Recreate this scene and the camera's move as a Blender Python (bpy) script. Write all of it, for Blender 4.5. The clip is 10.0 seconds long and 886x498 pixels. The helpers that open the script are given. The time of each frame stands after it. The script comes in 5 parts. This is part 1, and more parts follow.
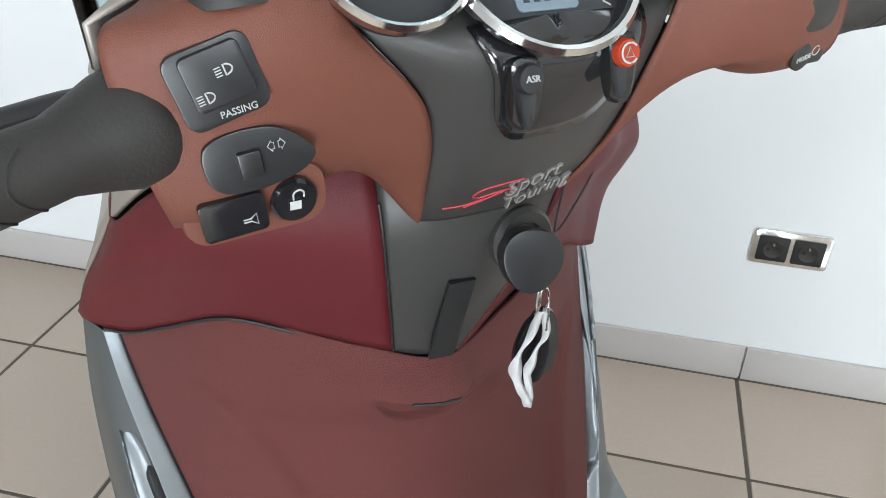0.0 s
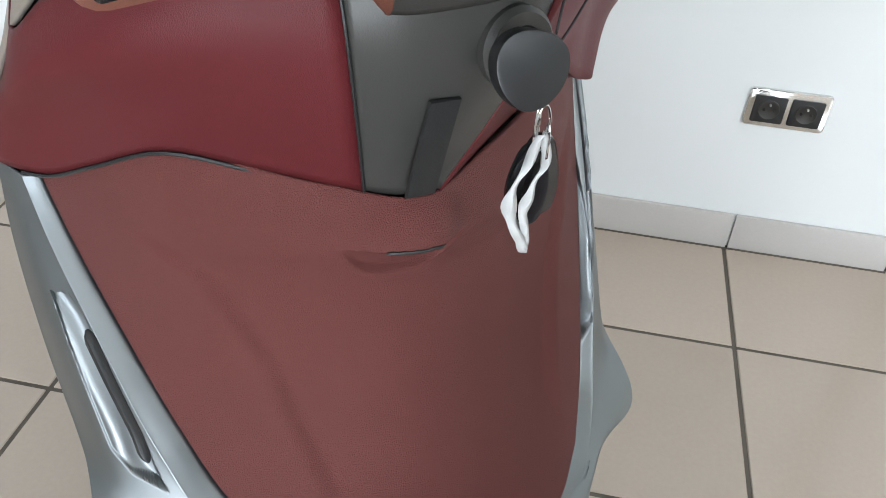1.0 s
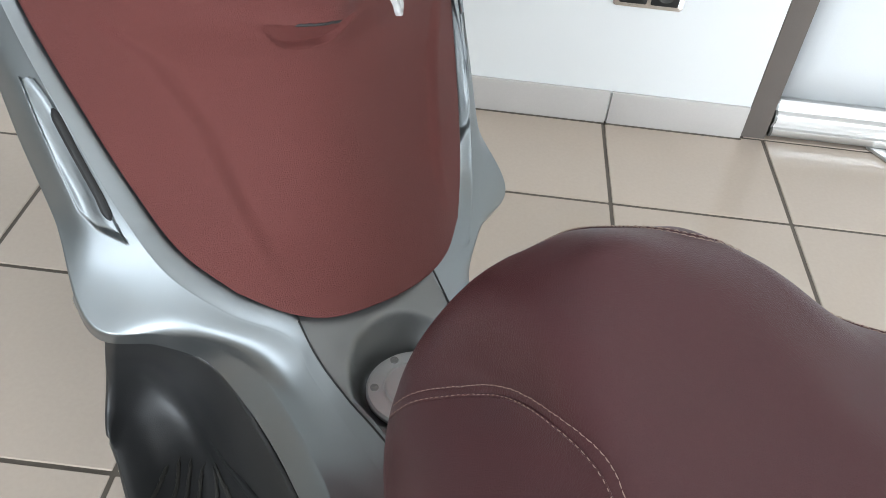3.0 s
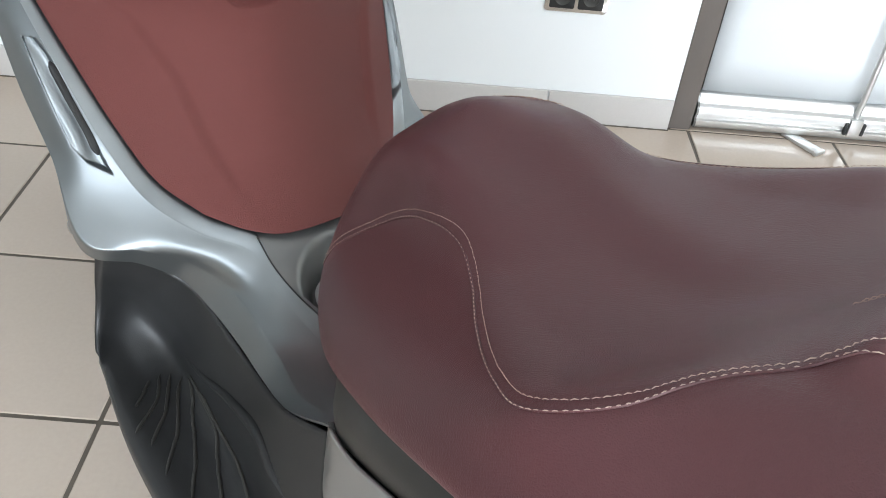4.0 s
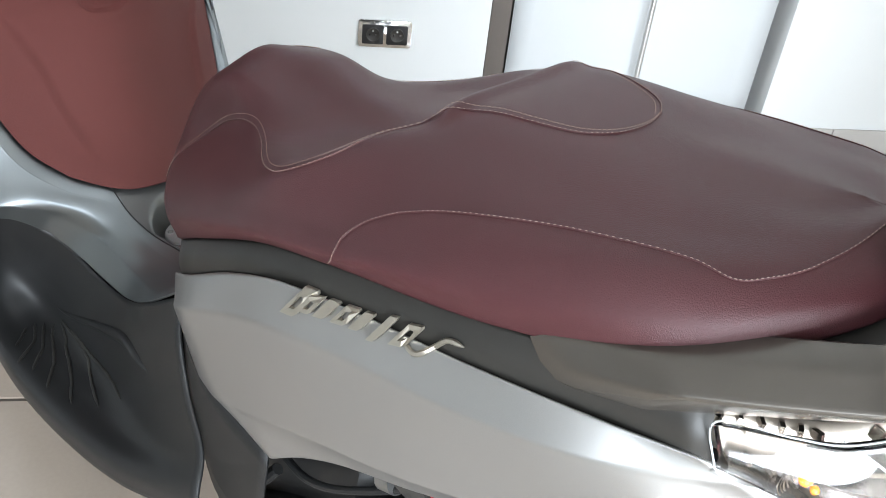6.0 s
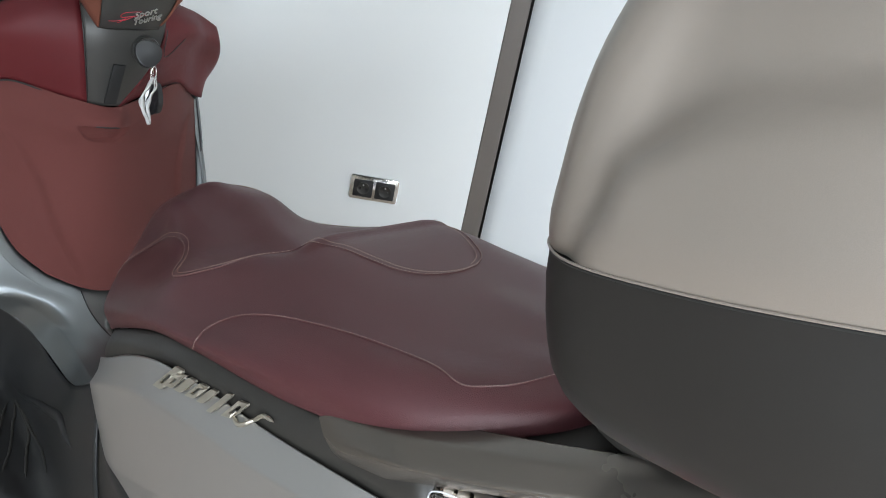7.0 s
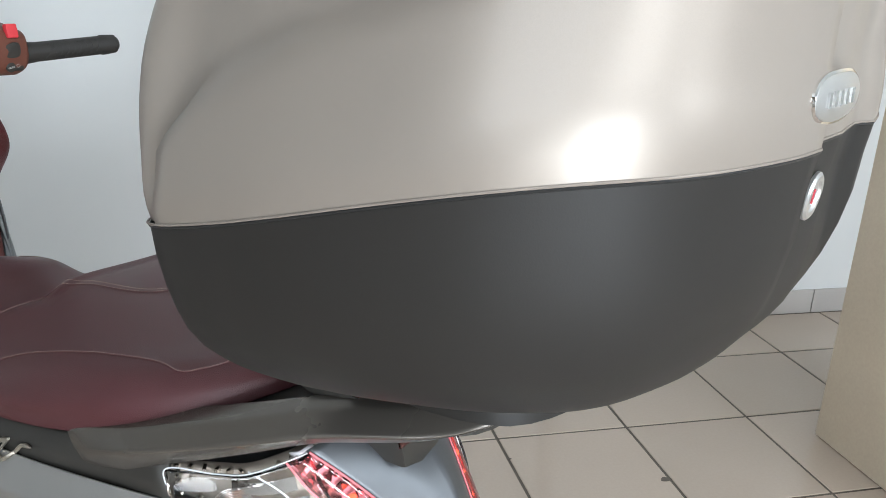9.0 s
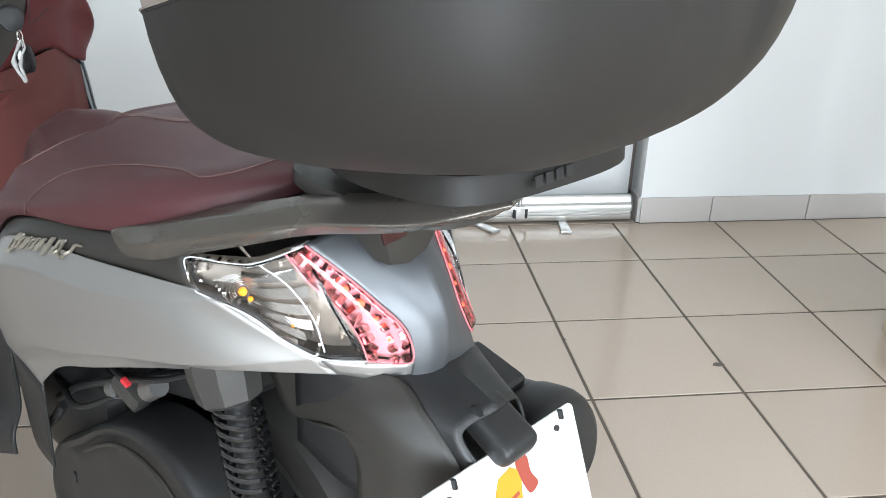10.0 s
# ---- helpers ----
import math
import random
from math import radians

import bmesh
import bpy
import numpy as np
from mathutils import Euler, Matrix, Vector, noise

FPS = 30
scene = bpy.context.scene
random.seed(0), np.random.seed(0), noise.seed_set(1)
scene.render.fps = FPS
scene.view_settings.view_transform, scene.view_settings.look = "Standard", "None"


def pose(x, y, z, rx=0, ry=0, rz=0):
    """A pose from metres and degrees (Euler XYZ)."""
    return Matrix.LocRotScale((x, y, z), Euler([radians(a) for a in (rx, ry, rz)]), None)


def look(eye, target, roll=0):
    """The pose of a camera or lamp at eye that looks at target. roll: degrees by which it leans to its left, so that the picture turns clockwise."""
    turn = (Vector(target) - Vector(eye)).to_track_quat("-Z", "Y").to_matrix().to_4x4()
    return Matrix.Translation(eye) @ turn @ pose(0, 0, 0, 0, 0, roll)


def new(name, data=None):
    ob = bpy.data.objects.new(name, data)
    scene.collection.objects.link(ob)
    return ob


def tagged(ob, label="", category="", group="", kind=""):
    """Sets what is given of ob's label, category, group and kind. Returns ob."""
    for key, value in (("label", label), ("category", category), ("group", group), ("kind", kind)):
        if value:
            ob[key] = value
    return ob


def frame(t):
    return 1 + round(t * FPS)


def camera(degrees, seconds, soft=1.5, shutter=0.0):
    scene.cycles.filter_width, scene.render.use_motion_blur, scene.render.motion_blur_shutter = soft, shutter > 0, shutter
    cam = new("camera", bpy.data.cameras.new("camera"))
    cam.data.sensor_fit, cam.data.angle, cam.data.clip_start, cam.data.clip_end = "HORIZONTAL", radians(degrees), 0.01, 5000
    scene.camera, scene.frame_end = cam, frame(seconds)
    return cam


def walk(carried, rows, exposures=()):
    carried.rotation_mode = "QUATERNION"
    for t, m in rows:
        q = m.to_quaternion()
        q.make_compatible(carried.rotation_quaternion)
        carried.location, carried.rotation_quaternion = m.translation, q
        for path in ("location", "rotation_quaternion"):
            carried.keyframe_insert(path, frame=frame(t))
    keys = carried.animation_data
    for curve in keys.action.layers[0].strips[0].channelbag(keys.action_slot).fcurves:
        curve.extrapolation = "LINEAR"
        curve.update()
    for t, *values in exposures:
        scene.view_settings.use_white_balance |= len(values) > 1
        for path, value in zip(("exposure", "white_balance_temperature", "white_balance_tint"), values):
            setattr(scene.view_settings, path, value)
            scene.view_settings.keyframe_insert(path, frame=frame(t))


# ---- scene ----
cam = camera(56.2, 10.0, soft=0.6)
PATH = [
    (0, (-0.368, -1.627, 1.207), (-0.718, 0.058, 0.187), 2.5),
    (0.5, (-0.381, -1.597, 1.156), (-0.693, 0.024, 0.027), 2.5),
    (1, (-0.38, -1.569, 1.125), (-0.633, -0.025, -0.12), 3.3),
    (1.5, (-0.374, -1.585, 1.105), (-0.572, -0.104, -0.223), 4.2),
    (2, (-0.369, -1.644, 1.106), (-0.514, -0.175, -0.244), 5.2),
    (2.5, (-0.361, -1.71, 1.114), (-0.437, -0.231, -0.23), 5.9),
    (3, (-0.33, -1.788, 1.123), (-0.358, -0.304, -0.217), 6.0),
    (3.2, (-0.312, -1.834, 1.12), (-0.332, -0.331, -0.2), 5.3),
    (4.3, (-0.255, -2.053, 1.151), (-0.189, -0.482, -0.091), 5.1),
    (4.5, (-0.25, -2.088, 1.162), (-0.135, -0.501, -0.057), 4.9),
    (5, (-0.243, -2.177, 1.175), (-0.005, -0.55, 0.028), 4.3),
    (5.2, (-0.247, -2.210, 1.164), (0.035, -0.587, 0.032), 4.8),
    (6.3, (-0.161, -2.413, 1.176), (0.184, -0.747, 0.126), 7.6),
    (6.5, (-0.129, -2.444, 1.181), (0.173, -0.712, 0.228), 9.5),
    (7, (-0.061, -2.547, 1.252), (0.196, -0.72, 0.481), 12.0),
    (7.5, (0.001, -2.597, 1.276), (0.268, -0.728, 0.617), 10.7),
    (8, (0.058, -2.625, 1.286), (0.421, -0.754, 0.68), 7.2),
    (8.5, (0.07, -2.654, 1.283), (0.515, -0.8, 0.68), 3.8),
    (9, (0.111, -2.69, 1.254), (0.582, -0.853, 0.618), 2.8),
    (9.3, (0.142, -2.731, 1.231), (0.551, -0.893, 0.556), 2.6),
    (9.5, (0.154, -2.757, 1.218), (0.513, -0.923, 0.504), 2.5),
    (9.6, (0.162, -2.766, 1.211), (0.492, -0.936, 0.473), 2.3),
    (10, (0.202, -2.811, 1.192), (0.429, -1.004, 0.367), 1.5),
]
walk(cam, [(t, look(eye, target, roll)) for t, eye, target, roll in PATH],
     [(t, stops, 6050, 8) for t, stops in ((0, -.08), (1.5, .04), (2, .05), (3, .14), (4.5, .23), (5.2, .08), (6.5, -.06), (7, -.46), (7.5, -.55), (8, -.85), (8.5, -.85), (9, -.68), (9.5, -.37), (10, -.26))])


from mathutils.bvhtree import BVHTree


# ---- light ----
def sky():
    w = bpy.data.worlds.new("sky")
    scene.world = w
    w.use_nodes = True
    n = w.node_tree.nodes
    tex = n.new("ShaderNodeTexSky")
    tex.sky_type, tex.sun_disc = "NISHITA", False
    tex.sun_elevation, tex.sun_rotation = radians(40), radians(150)
    bg = n["Background"]
    bg.inputs["Strength"].default_value = 0.12
    w.node_tree.links.new(tex.outputs[0], bg.inputs["Color"])


def window_lamp(name, x, y, z, wide, high, power, rx=90, rz=180, color=(0.93, 0.97, 1.0)):
    data = bpy.data.lights.new(name, "AREA")
    data.shape, data.size, data.size_y, data.energy, data.color = "RECTANGLE", wide, high, power, color
    ob = new(name, data)
    ob.matrix_world = pose(x, y, z, rx, 0, rz)
    return ob


sky()
# unseen, assumed to bring in the added daylight: a glazed street door and a row of high windows: x of the middle,
# width, foot, head, daylight
WINDOWS = ((0.30, 1.1, 0.05, 1.40, 126), (-1.3, 1.8, 1.5, 2.8, 50), (2.8, 1.8, 1.5, 2.8, 165))
for wx, ww, foot, head, watts in WINDOWS:
    window_lamp("window_light", wx, -4.53, (foot + head) / 2, ww - 0.1, head - foot - 0.1, watts, rx=-90, rz=180)


# ---- materials ----
def material(name, color, rough=0.5, metal=0.0, var=0.08, scale=6.0, bump=0.0, grain=300.0, fine=0.05, coat=0.0,
             rough_var=0.08, ior=1.45, leather=0.0, emit=0.0, transmission=0.0, alpha=1.0, flake=0.0):
    """A surface with broad stains, fine grain and relief at real size."""
    m = bpy.data.materials.new(name)
    m.use_nodes = True
    n, link = m.node_tree.nodes, m.node_tree.links.new
    p = n["Principled BSDF"]
    co = n.new("ShaderNodeTexCoord")
    broad = n.new("ShaderNodeTexNoise")
    broad.inputs["Scale"].default_value, broad.inputs["Detail"].default_value = scale, 5
    small = n.new("ShaderNodeTexNoise")
    small.inputs["Scale"].default_value, small.inputs["Detail"].default_value = grain, 3
    link(co.outputs["Object"], broad.inputs["Vector"])
    link(co.outputs["Object"], small.inputs["Vector"])
    mix = n.new("ShaderNodeMixRGB")
    mix.inputs[1].default_value = (*[c * (1 - var) for c in color], 1)
    mix.inputs[2].default_value = (*[min(1, c * (1 + var)) for c in color], 1)
    link(broad.outputs["Fac"], mix.inputs[0])
    mix2 = n.new("ShaderNodeMixRGB")
    mix2.blend_type = "OVERLAY"
    mix2.inputs[0].default_value = fine + flake
    link(mix.outputs[0], mix2.inputs[1])
    link(small.outputs["Fac"], mix2.inputs[2])
    link(mix2.outputs[0], p.inputs["Base Color"])
    mr = n.new("ShaderNodeMapRange")
    mr.inputs["To Min"].default_value, mr.inputs["To Max"].default_value = max(0.02, rough - rough_var), min(1, rough + rough_var)
    link(broad.outputs["Fac"], mr.inputs["Value"])
    link(mr.outputs["Result"], p.inputs["Roughness"])
    p.inputs["Metallic"].default_value = metal
    p.inputs["IOR"].default_value = ior
    p.inputs["Coat Weight"].default_value = coat
    p.inputs["Coat Roughness"].default_value = 0.12
    p.inputs["Transmission Weight"].default_value = transmission
    p.inputs["Alpha"].default_value = alpha
    if emit:
        p.inputs["Emission Color"].default_value = (*color, 1)
        p.inputs["Emission Strength"].default_value = emit
    if leather:
        cells = n.new("ShaderNodeTexVoronoi")
        cells.feature = "DISTANCE_TO_EDGE"
        cells.inputs["Scale"].default_value = leather
        warp = n.new("ShaderNodeVectorMath")
        warp.operation = "MULTIPLY_ADD"
        warp.inputs[1].default_value = (0.004, 0.004, 0.004)
        link(small.outputs["Color"], warp.inputs[0])
        link(co.outputs["Object"], warp.inputs[2])
        link(warp.outputs[0], cells.inputs["Vector"])
        ramp = n.new("ShaderNodeMapRange")
        ramp.inputs["From Max"].default_value = 0.25
        link(cells.outputs["Distance"], ramp.inputs["Value"])
        height = ramp.outputs["Result"]
    else:
        height = small.outputs["Fac"]
    if bump:
        b = n.new("ShaderNodeBump")
        b.inputs["Strength"].default_value = bump
        b.inputs["Distance"].default_value = 0.0006
        link(height, b.inputs["Height"])
        link(b.outputs["Normal"], p.inputs["Normal"])
    return m


RED = material("burgundy_panel", (0.092, 0.0125, 0.015), 0.48, ior=1.34, var=0.08, bump=0.25, leather=700, fine=0.04)
SHIELD = material("russet_panel", (0.126, 0.0375, 0.0325), 0.56, ior=1.34, var=0.10, bump=0.8, leather=650, fine=0.04)
ORANGE = material("tan_orange_panel", (0.135, 0.048, 0.031), 0.52, ior=1.36, var=0.10, scale=14, bump=0.25, leather=800, fine=0.06)
LEATHER = material("burgundy_leather", (0.071, 0.0228, 0.0252), 0.42, ior=1.43, var=0.10, bump=0.28, leather=560, fine=0.05, rough_var=0.06)
THREAD = material("cream_thread", (0.38, 0.28, 0.23), 0.8, bump=0.3, grain=2500)
SILVER = material("grey_silver_paint", (0.210, 0.225, 0.231), 0.40, metal=0.92, var=0.04, grain=2500, flake=0.12, coat=0.25)
TITAN = material("dark_silver_paint", (0.165, 0.166, 0.160), 0.36, metal=0.7, var=0.04, grain=2500, flake=0.12, coat=0.2)
TAIL_PAINT = material("tail_silver_paint", (0.135, 0.142, 0.150), 0.44, metal=0.75, var=0.04, grain=2500, flake=0.10)
CASE_DARK = material("charcoal_case_plastic", (0.0175, 0.0160, 0.0142), 0.58, ior=1.38, var=0.16, scale=7, bump=0.10, grain=900)
SWITCH = material("satin_black_switch", (0.018, 0.018, 0.018), 0.33, var=0.10, rough_var=0.06)
LAMP_BACK = material("amber_tinted_reflector", (0.30, 0.265, 0.225), 0.34, metal=0.85, var=0.25, scale=60)
PALE = material("champagne_silver_paint", (0.300, 0.262, 0.226), 0.43, metal=0.4, var=0.04, grain=2500, flake=0.10, coat=0.15)
GREY = material("graphite_plastic", (0.050, 0.048, 0.044), 0.42, metal=0.2, var=0.06, bump=0.15, grain=900)
BLACK = material("black_plastic", (0.017, 0.017, 0.017), 0.46, var=0.12, bump=0.3, grain=700)
DARK = material("charcoal_plastic", (0.0290, 0.0268, 0.0232), 0.46, var=0.14, scale=9, bump=0.12, grain=900)
RUBBER = material("black_rubber", (0.025, 0.023, 0.0205), 0.56, var=0.15, bump=0.5, grain=500)
GLOSS = material("piano_black_plastic", (0.012, 0.012, 0.013), 0.12, rough_var=0.05, coat=0.6)
CHROME = material("chrome", (0.75, 0.75, 0.74), 0.12, metal=1.0, rough_var=0.06)
SATIN = material("satin_aluminium", (0.62, 0.62, 0.61), 0.35, metal=0.9, rough_var=0.08, grain=800)
STEEL = material("dull_steel", (0.33, 0.33, 0.32), 0.4, metal=0.9, var=0.2, scale=40)
WHITE_INK = material("white_print", (0.42, 0.42, 0.40), 0.6)
RED_INK = material("red_print", (0.38, 0.035, 0.05), 0.45)
RED_SWITCH = material("red_switch_plastic", (0.60, 0.04, 0.05), 0.45)
ORANGE_BUTTON = material("orange_lit_button", (0.32, 0.035, 0.012), 0.4, emit=0.05)
CLEAR = material("clear_lens", (0.96, 0.96, 0.97), 0.03, transmission=1.0, rough_var=0.01, var=0.0, fine=0.0)
RED_LENS = material("red_lens", (1.0, 0.40, 0.43), 0.04, transmission=1.0, rough_var=0.01, var=0.0, fine=0.0)
RAIL = material("satin_graphite_paint", (0.125, 0.112, 0.097), 0.27, metal=0.6, var=0.04, grain=2500, flake=0.10)
SIDE = material("silver_side_paint", (0.325, 0.317, 0.303), 0.36, metal=0.65, var=0.04, grain=2500, flake=0.10, coat=0.3)
BADGE = material("champagne_chrome", (0.46, 0.42, 0.35), 0.45, metal=0.9)
LENS_EDGE = material("frosted_lens_edge", (0.62, 0.63, 0.64), 0.2, coat=0.5)
RED_EDGE = material("pink_lens_edge", (0.72, 0.20, 0.22), 0.2, coat=0.5)
REFLECTOR = material("faceted_reflector", (0.50, 0.475, 0.44), 0.16, metal=1.0, rough_var=0.05)
AMBER = material("amber_bulb_and_glint", (0.95, 0.26, 0.01), 0.15, emit=0.5)
TAIL_LED = material("lit_tail_lamp", (1.0, 0.16, 0.06), 0.3, emit=5.0)
SMOKE = material("tinted_screen", (0.62, 0.74, 0.78), 0.03, transmission=1.0, rough_var=0.01, var=0.0, fine=0.0)
LCD = material("grey_display", (0.16, 0.20, 0.23), 0.15, var=0.1)
DIAL = material("black_dial", (0.025, 0.027, 0.03), 0.35)
PAPER = material("white_cloth_tag", (0.55, 0.55, 0.54), 0.85, var=0.06, bump=0.4, grain=600)
PLATE_WHITE = material("white_plate", (0.78, 0.78, 0.77), 0.35)
YELLOW_INK = material("yellow_print", (0.70, 0.27, 0.02), 0.5)
BROWN_INK = material("brown_print", (0.30, 0.06, 0.04), 0.5)
WALL = material("white_wall_paint", (0.77, 0.785, 0.78), 0.7, var=0.025, scale=1.3, bump=0.12, grain=350, fine=0.03)
CEILING = material("white_ceiling_paint", (0.8, 0.8, 0.79), 0.8, var=0.02)
GROUT = material("grey_brown_grout", (0.105, 0.088, 0.070), 0.85, var=0.25, scale=9, bump=0.4, grain=500)
SKIRT = material("pale_ceramic_skirting", (0.50, 0.475, 0.45), 0.35, var=0.05, scale=10, coat=0.2)
FRAME_BROWN = material("brown_door_frame", (0.13, 0.112, 0.10), 0.45, var=0.08)
BANNER = material("white_banner_back", (0.62, 0.64, 0.65), 0.6, var=0.01, scale=2)
VENEER = material("beige_stone_cladding", (0.58, 0.49, 0.37), 0.55, var=0.14, scale=5, bump=0.2, grain=120, fine=0.1)
GLASS = material("window_glass", (1, 1, 1), 0.02, transmission=1.0, rough_var=0.01, var=0.0, fine=0.0)


def tile_material():
    """Glossy beige ceramic, each tile a little different."""
    m = material("beige_floor_tile", (0.440, 0.366, 0.302), 0.13, var=0.06, scale=2.2, rough_var=0.06, bump=0.05, grain=120, fine=0.05)
    n, link = m.node_tree.nodes, m.node_tree.links.new
    p = n["Principled BSDF"]
    src = p.inputs["Base Color"].links[0].from_socket
    info = n.new("ShaderNodeObjectInfo")
    mr = n.new("ShaderNodeMapRange")
    mr.inputs["To Min"].default_value, mr.inputs["To Max"].default_value = 0.95, 1.05
    link(info.outputs["Random"], mr.inputs["Value"])
    mul = n.new("ShaderNodeVectorMath")
    mul.operation = "SCALE"
    link(src, mul.inputs[0])
    link(mr.outputs["Result"], mul.inputs["Scale"])
    link(mul.outputs[0], p.inputs["Base Color"])
    return m


TILE = tile_material()


# ---- shape tools ----
def spline(pts, n, closed=False):
    """n points along a smooth curve through pts."""
    p = np.array(pts, float)
    if closed:
        p = np.vstack([p, p[:1]])
    d = np.maximum(np.linalg.norm(np.diff(p, axis=0), axis=1), 1e-6) ** 0.75
    t = np.concatenate([[0], np.cumsum(d)])
    k = len(p)
    tan = np.zeros_like(p)
    for i in range(k):
        if 0 < i < k - 1 or closed:
            a, b = (i - 1) if i else k - 2, (i + 1) if i < k - 1 else 1
            d0, d1 = (d[i - 1] if i else d[-1]), (d[i] if i < k - 1 else d[0])
            s0, s1 = (p[i] - p[a]) / d0, (p[b] - p[i]) / d1
            tan[i] = (s0 * d1 + s1 * d0) / (d0 + d1)
        elif i == 0:
            tan[i] = (p[1] - p[0]) / d[0]
        else:
            tan[i] = (p[-1] - p[-2]) / d[-1]
    q = np.linspace(0, t[-1], n + 1)[:-1] if closed else np.linspace(0, t[-1], n)
    out = []
    for s in q:
        i = min(max(np.searchsorted(t, s, side="right") - 1, 0), k - 2)
        h = d[i]
        x = (s - t[i]) / h
        out.append((2 * x**3 - 3 * x**2 + 1) * p[i] + (x**3 - 2 * x**2 + x) * h * tan[i]
                   + (3 * x**2 - 2 * x**3) * p[i + 1] + (x**3 - x**2) * h * tan[i + 1])
    return np.array(out)


def skin(rails, nu, nv):
    """A smooth grid, nu along the rails by nv across them."""
    a = np.array([spline(r, nu) for r in rails])
    return np.array([spline(a[:, i], nv) for i in range(nu)])


def mirrored(g):
    """The grid or points with x turned round."""
    return np.array(g) * np.array([-1, 1, 1])


def both(g):
    """A left half grid, centre line last, joined to its mirror."""
    return np.concatenate([g, mirrored(g)[:, ::-1][:, 1:]], axis=1)


def bm_grid(g, bm=None, loop_u=False, loop_v=False, caps=False):
    bm = bm or bmesh.new()
    nu, nv = len(g), len(g[0])
    v = [[bm.verts.new(p) for p in row] for row in g]
    for i in range(nu if loop_u else nu - 1):
        for j in range(nv if loop_v else nv - 1):
            a, b, c, d = v[i][j], v[i][(j + 1) % nv], v[(i + 1) % nu][(j + 1) % nv], v[(i + 1) % nu][j]
            try:
                bm.faces.new((a, b, c, d))
            except ValueError:
                pass
    if caps and loop_v:
        bm.faces.new(v[0][::-1])
        bm.faces.new(v[-1])
    return bm


def bm_tube(path, r, n=10, bm=None, closed=False, flat=1.0):
    """A round rod along path; r one radius or one a point. flat squeezes it."""
    path = [Vector(p) for p in path]
    k = len(path)
    rr = [r] * k if isinstance(r, (int, float)) else list(r)
    up = Vector((0, 0, 1)) if abs((path[-1] - path[0]).normalized().z) < 0.9 or closed else Vector((1, 0, 0))
    rings = []
    for i, p in enumerate(path):
        d = (path[(i + 1) % k] - path[i - 1]) if closed else path[min(i + 1, k - 1)] - path[max(i - 1, 0)]
        d.normalize()
        a = d.cross(up)
        a = a.normalized() if a.length > 1e-5 else d.orthogonal().normalized()
        b = a.cross(d).normalized()
        rings.append([p + rr[i] * (math.cos(w) * a + flat * math.sin(w) * b) for w in np.linspace(0, math.tau, n, endpoint=False)])
    return bm_grid(rings, bm, loop_u=closed, loop_v=True, caps=not closed)


def bm_box(x, y, z, m=None, bevel=0.0, bm=None, segments=2):
    """A box x by y by z round the origin of m, its edges rounded."""
    b = bmesh.new()
    bmesh.ops.create_cube(b, size=1)
    bmesh.ops.scale(b, vec=(x, y, z), verts=b.verts)
    if bevel:
        bmesh.ops.bevel(b, geom=b.edges[:], offset=bevel, segments=segments, profile=0.6, affect="EDGES")
    return joined(b, m, bm)


def joined(b, m, bm):
    if m is not None:
        bmesh.ops.transform(b, matrix=m, verts=b.verts)
    if bm is None:
        return b
    tmp = bpy.data.meshes.new("tmp")
    b.to_mesh(tmp)
    bm.from_mesh(tmp)
    bpy.data.meshes.remove(tmp)
    b.free()
    return bm


def bm_prism(outline, depth, m=None, bevel=0.0, bm=None):
    """A flat outline in x, y, drawn out by depth along z."""
    b = bmesh.new()
    f = b.faces.new([b.verts.new((x, y, 0)) for x, y in outline])
    r = bmesh.ops.extrude_face_region(b, geom=[f])
    bmesh.ops.translate(b, vec=(0, 0, depth), verts=[v for v in r["geom"] if isinstance(v, bmesh.types.BMVert)])
    bmesh.ops.recalc_face_normals(b, faces=b.faces)
    if bevel:
        top = [e for e in b.edges if all(abs(v.co.z - depth) < 1e-7 for v in e.verts)]
        bmesh.ops.bevel(b, geom=top, offset=bevel, segments=2, profile=0.6, affect="EDGES")
    return joined(b, m, bm)


def bm_lathe(profile, m=None, n=32, bm=None, open_ring=False):
    """A turned shape: profile of (radius, z)."""
    rings = [[(r * math.cos(w), r * math.sin(w), z) for w in np.linspace(0, math.tau, n, endpoint=False)] for r, z in profile]
    return joined(bm_grid(rings, loop_u=open_ring, loop_v=True, caps=not open_ring), m, bm)


def part(name, bm, mat, parent=None, label="", smooth=True, thick=0.0, angle=35):
    """Link a bmesh as one mesh object under a thing or a part."""
    bmesh.ops.recalc_face_normals(bm, faces=bm.faces)
    me = bpy.data.meshes.new(name)
    bm.to_mesh(me)
    bm.free()
    ob = new(name, me)
    me.materials.append(mat)
    if smooth:
        me.polygons.foreach_set("use_smooth", [True] * len(me.polygons))
        me.set_sharp_from_angle(angle=radians(angle))
    if thick:
        mod = ob.modifiers.new("thickness", "SOLIDIFY")
        mod.thickness, mod.offset = abs(thick), (-1 if thick > 0 else 1)
    if parent:
        ob.parent = parent
    if label:
        ob["label"] = label
    return ob


def surface(g):
    """A search tree of a grid, to lay things on it."""
    v = [Vector(p) for row in g for p in row]
    w = len(g[0])
    return BVHTree.FromPolygons(v, [(i * w + j, i * w + j + 1, (i + 1) * w + j + 1, (i + 1) * w + j) for i in range(len(g) - 1) for j in range(w - 1)])


def laid_on(tree, pts, n, lift, side):
    """A curve through pts laid on a surface, lifted towards side."""
    out = []
    for p in spline(pts, n):
        q, nor, _, _ = tree.find_nearest(Vector(p))
        if nor.dot(Vector(side)) < 0:
            nor = -nor
        out.append(q + nor * lift)
    return out


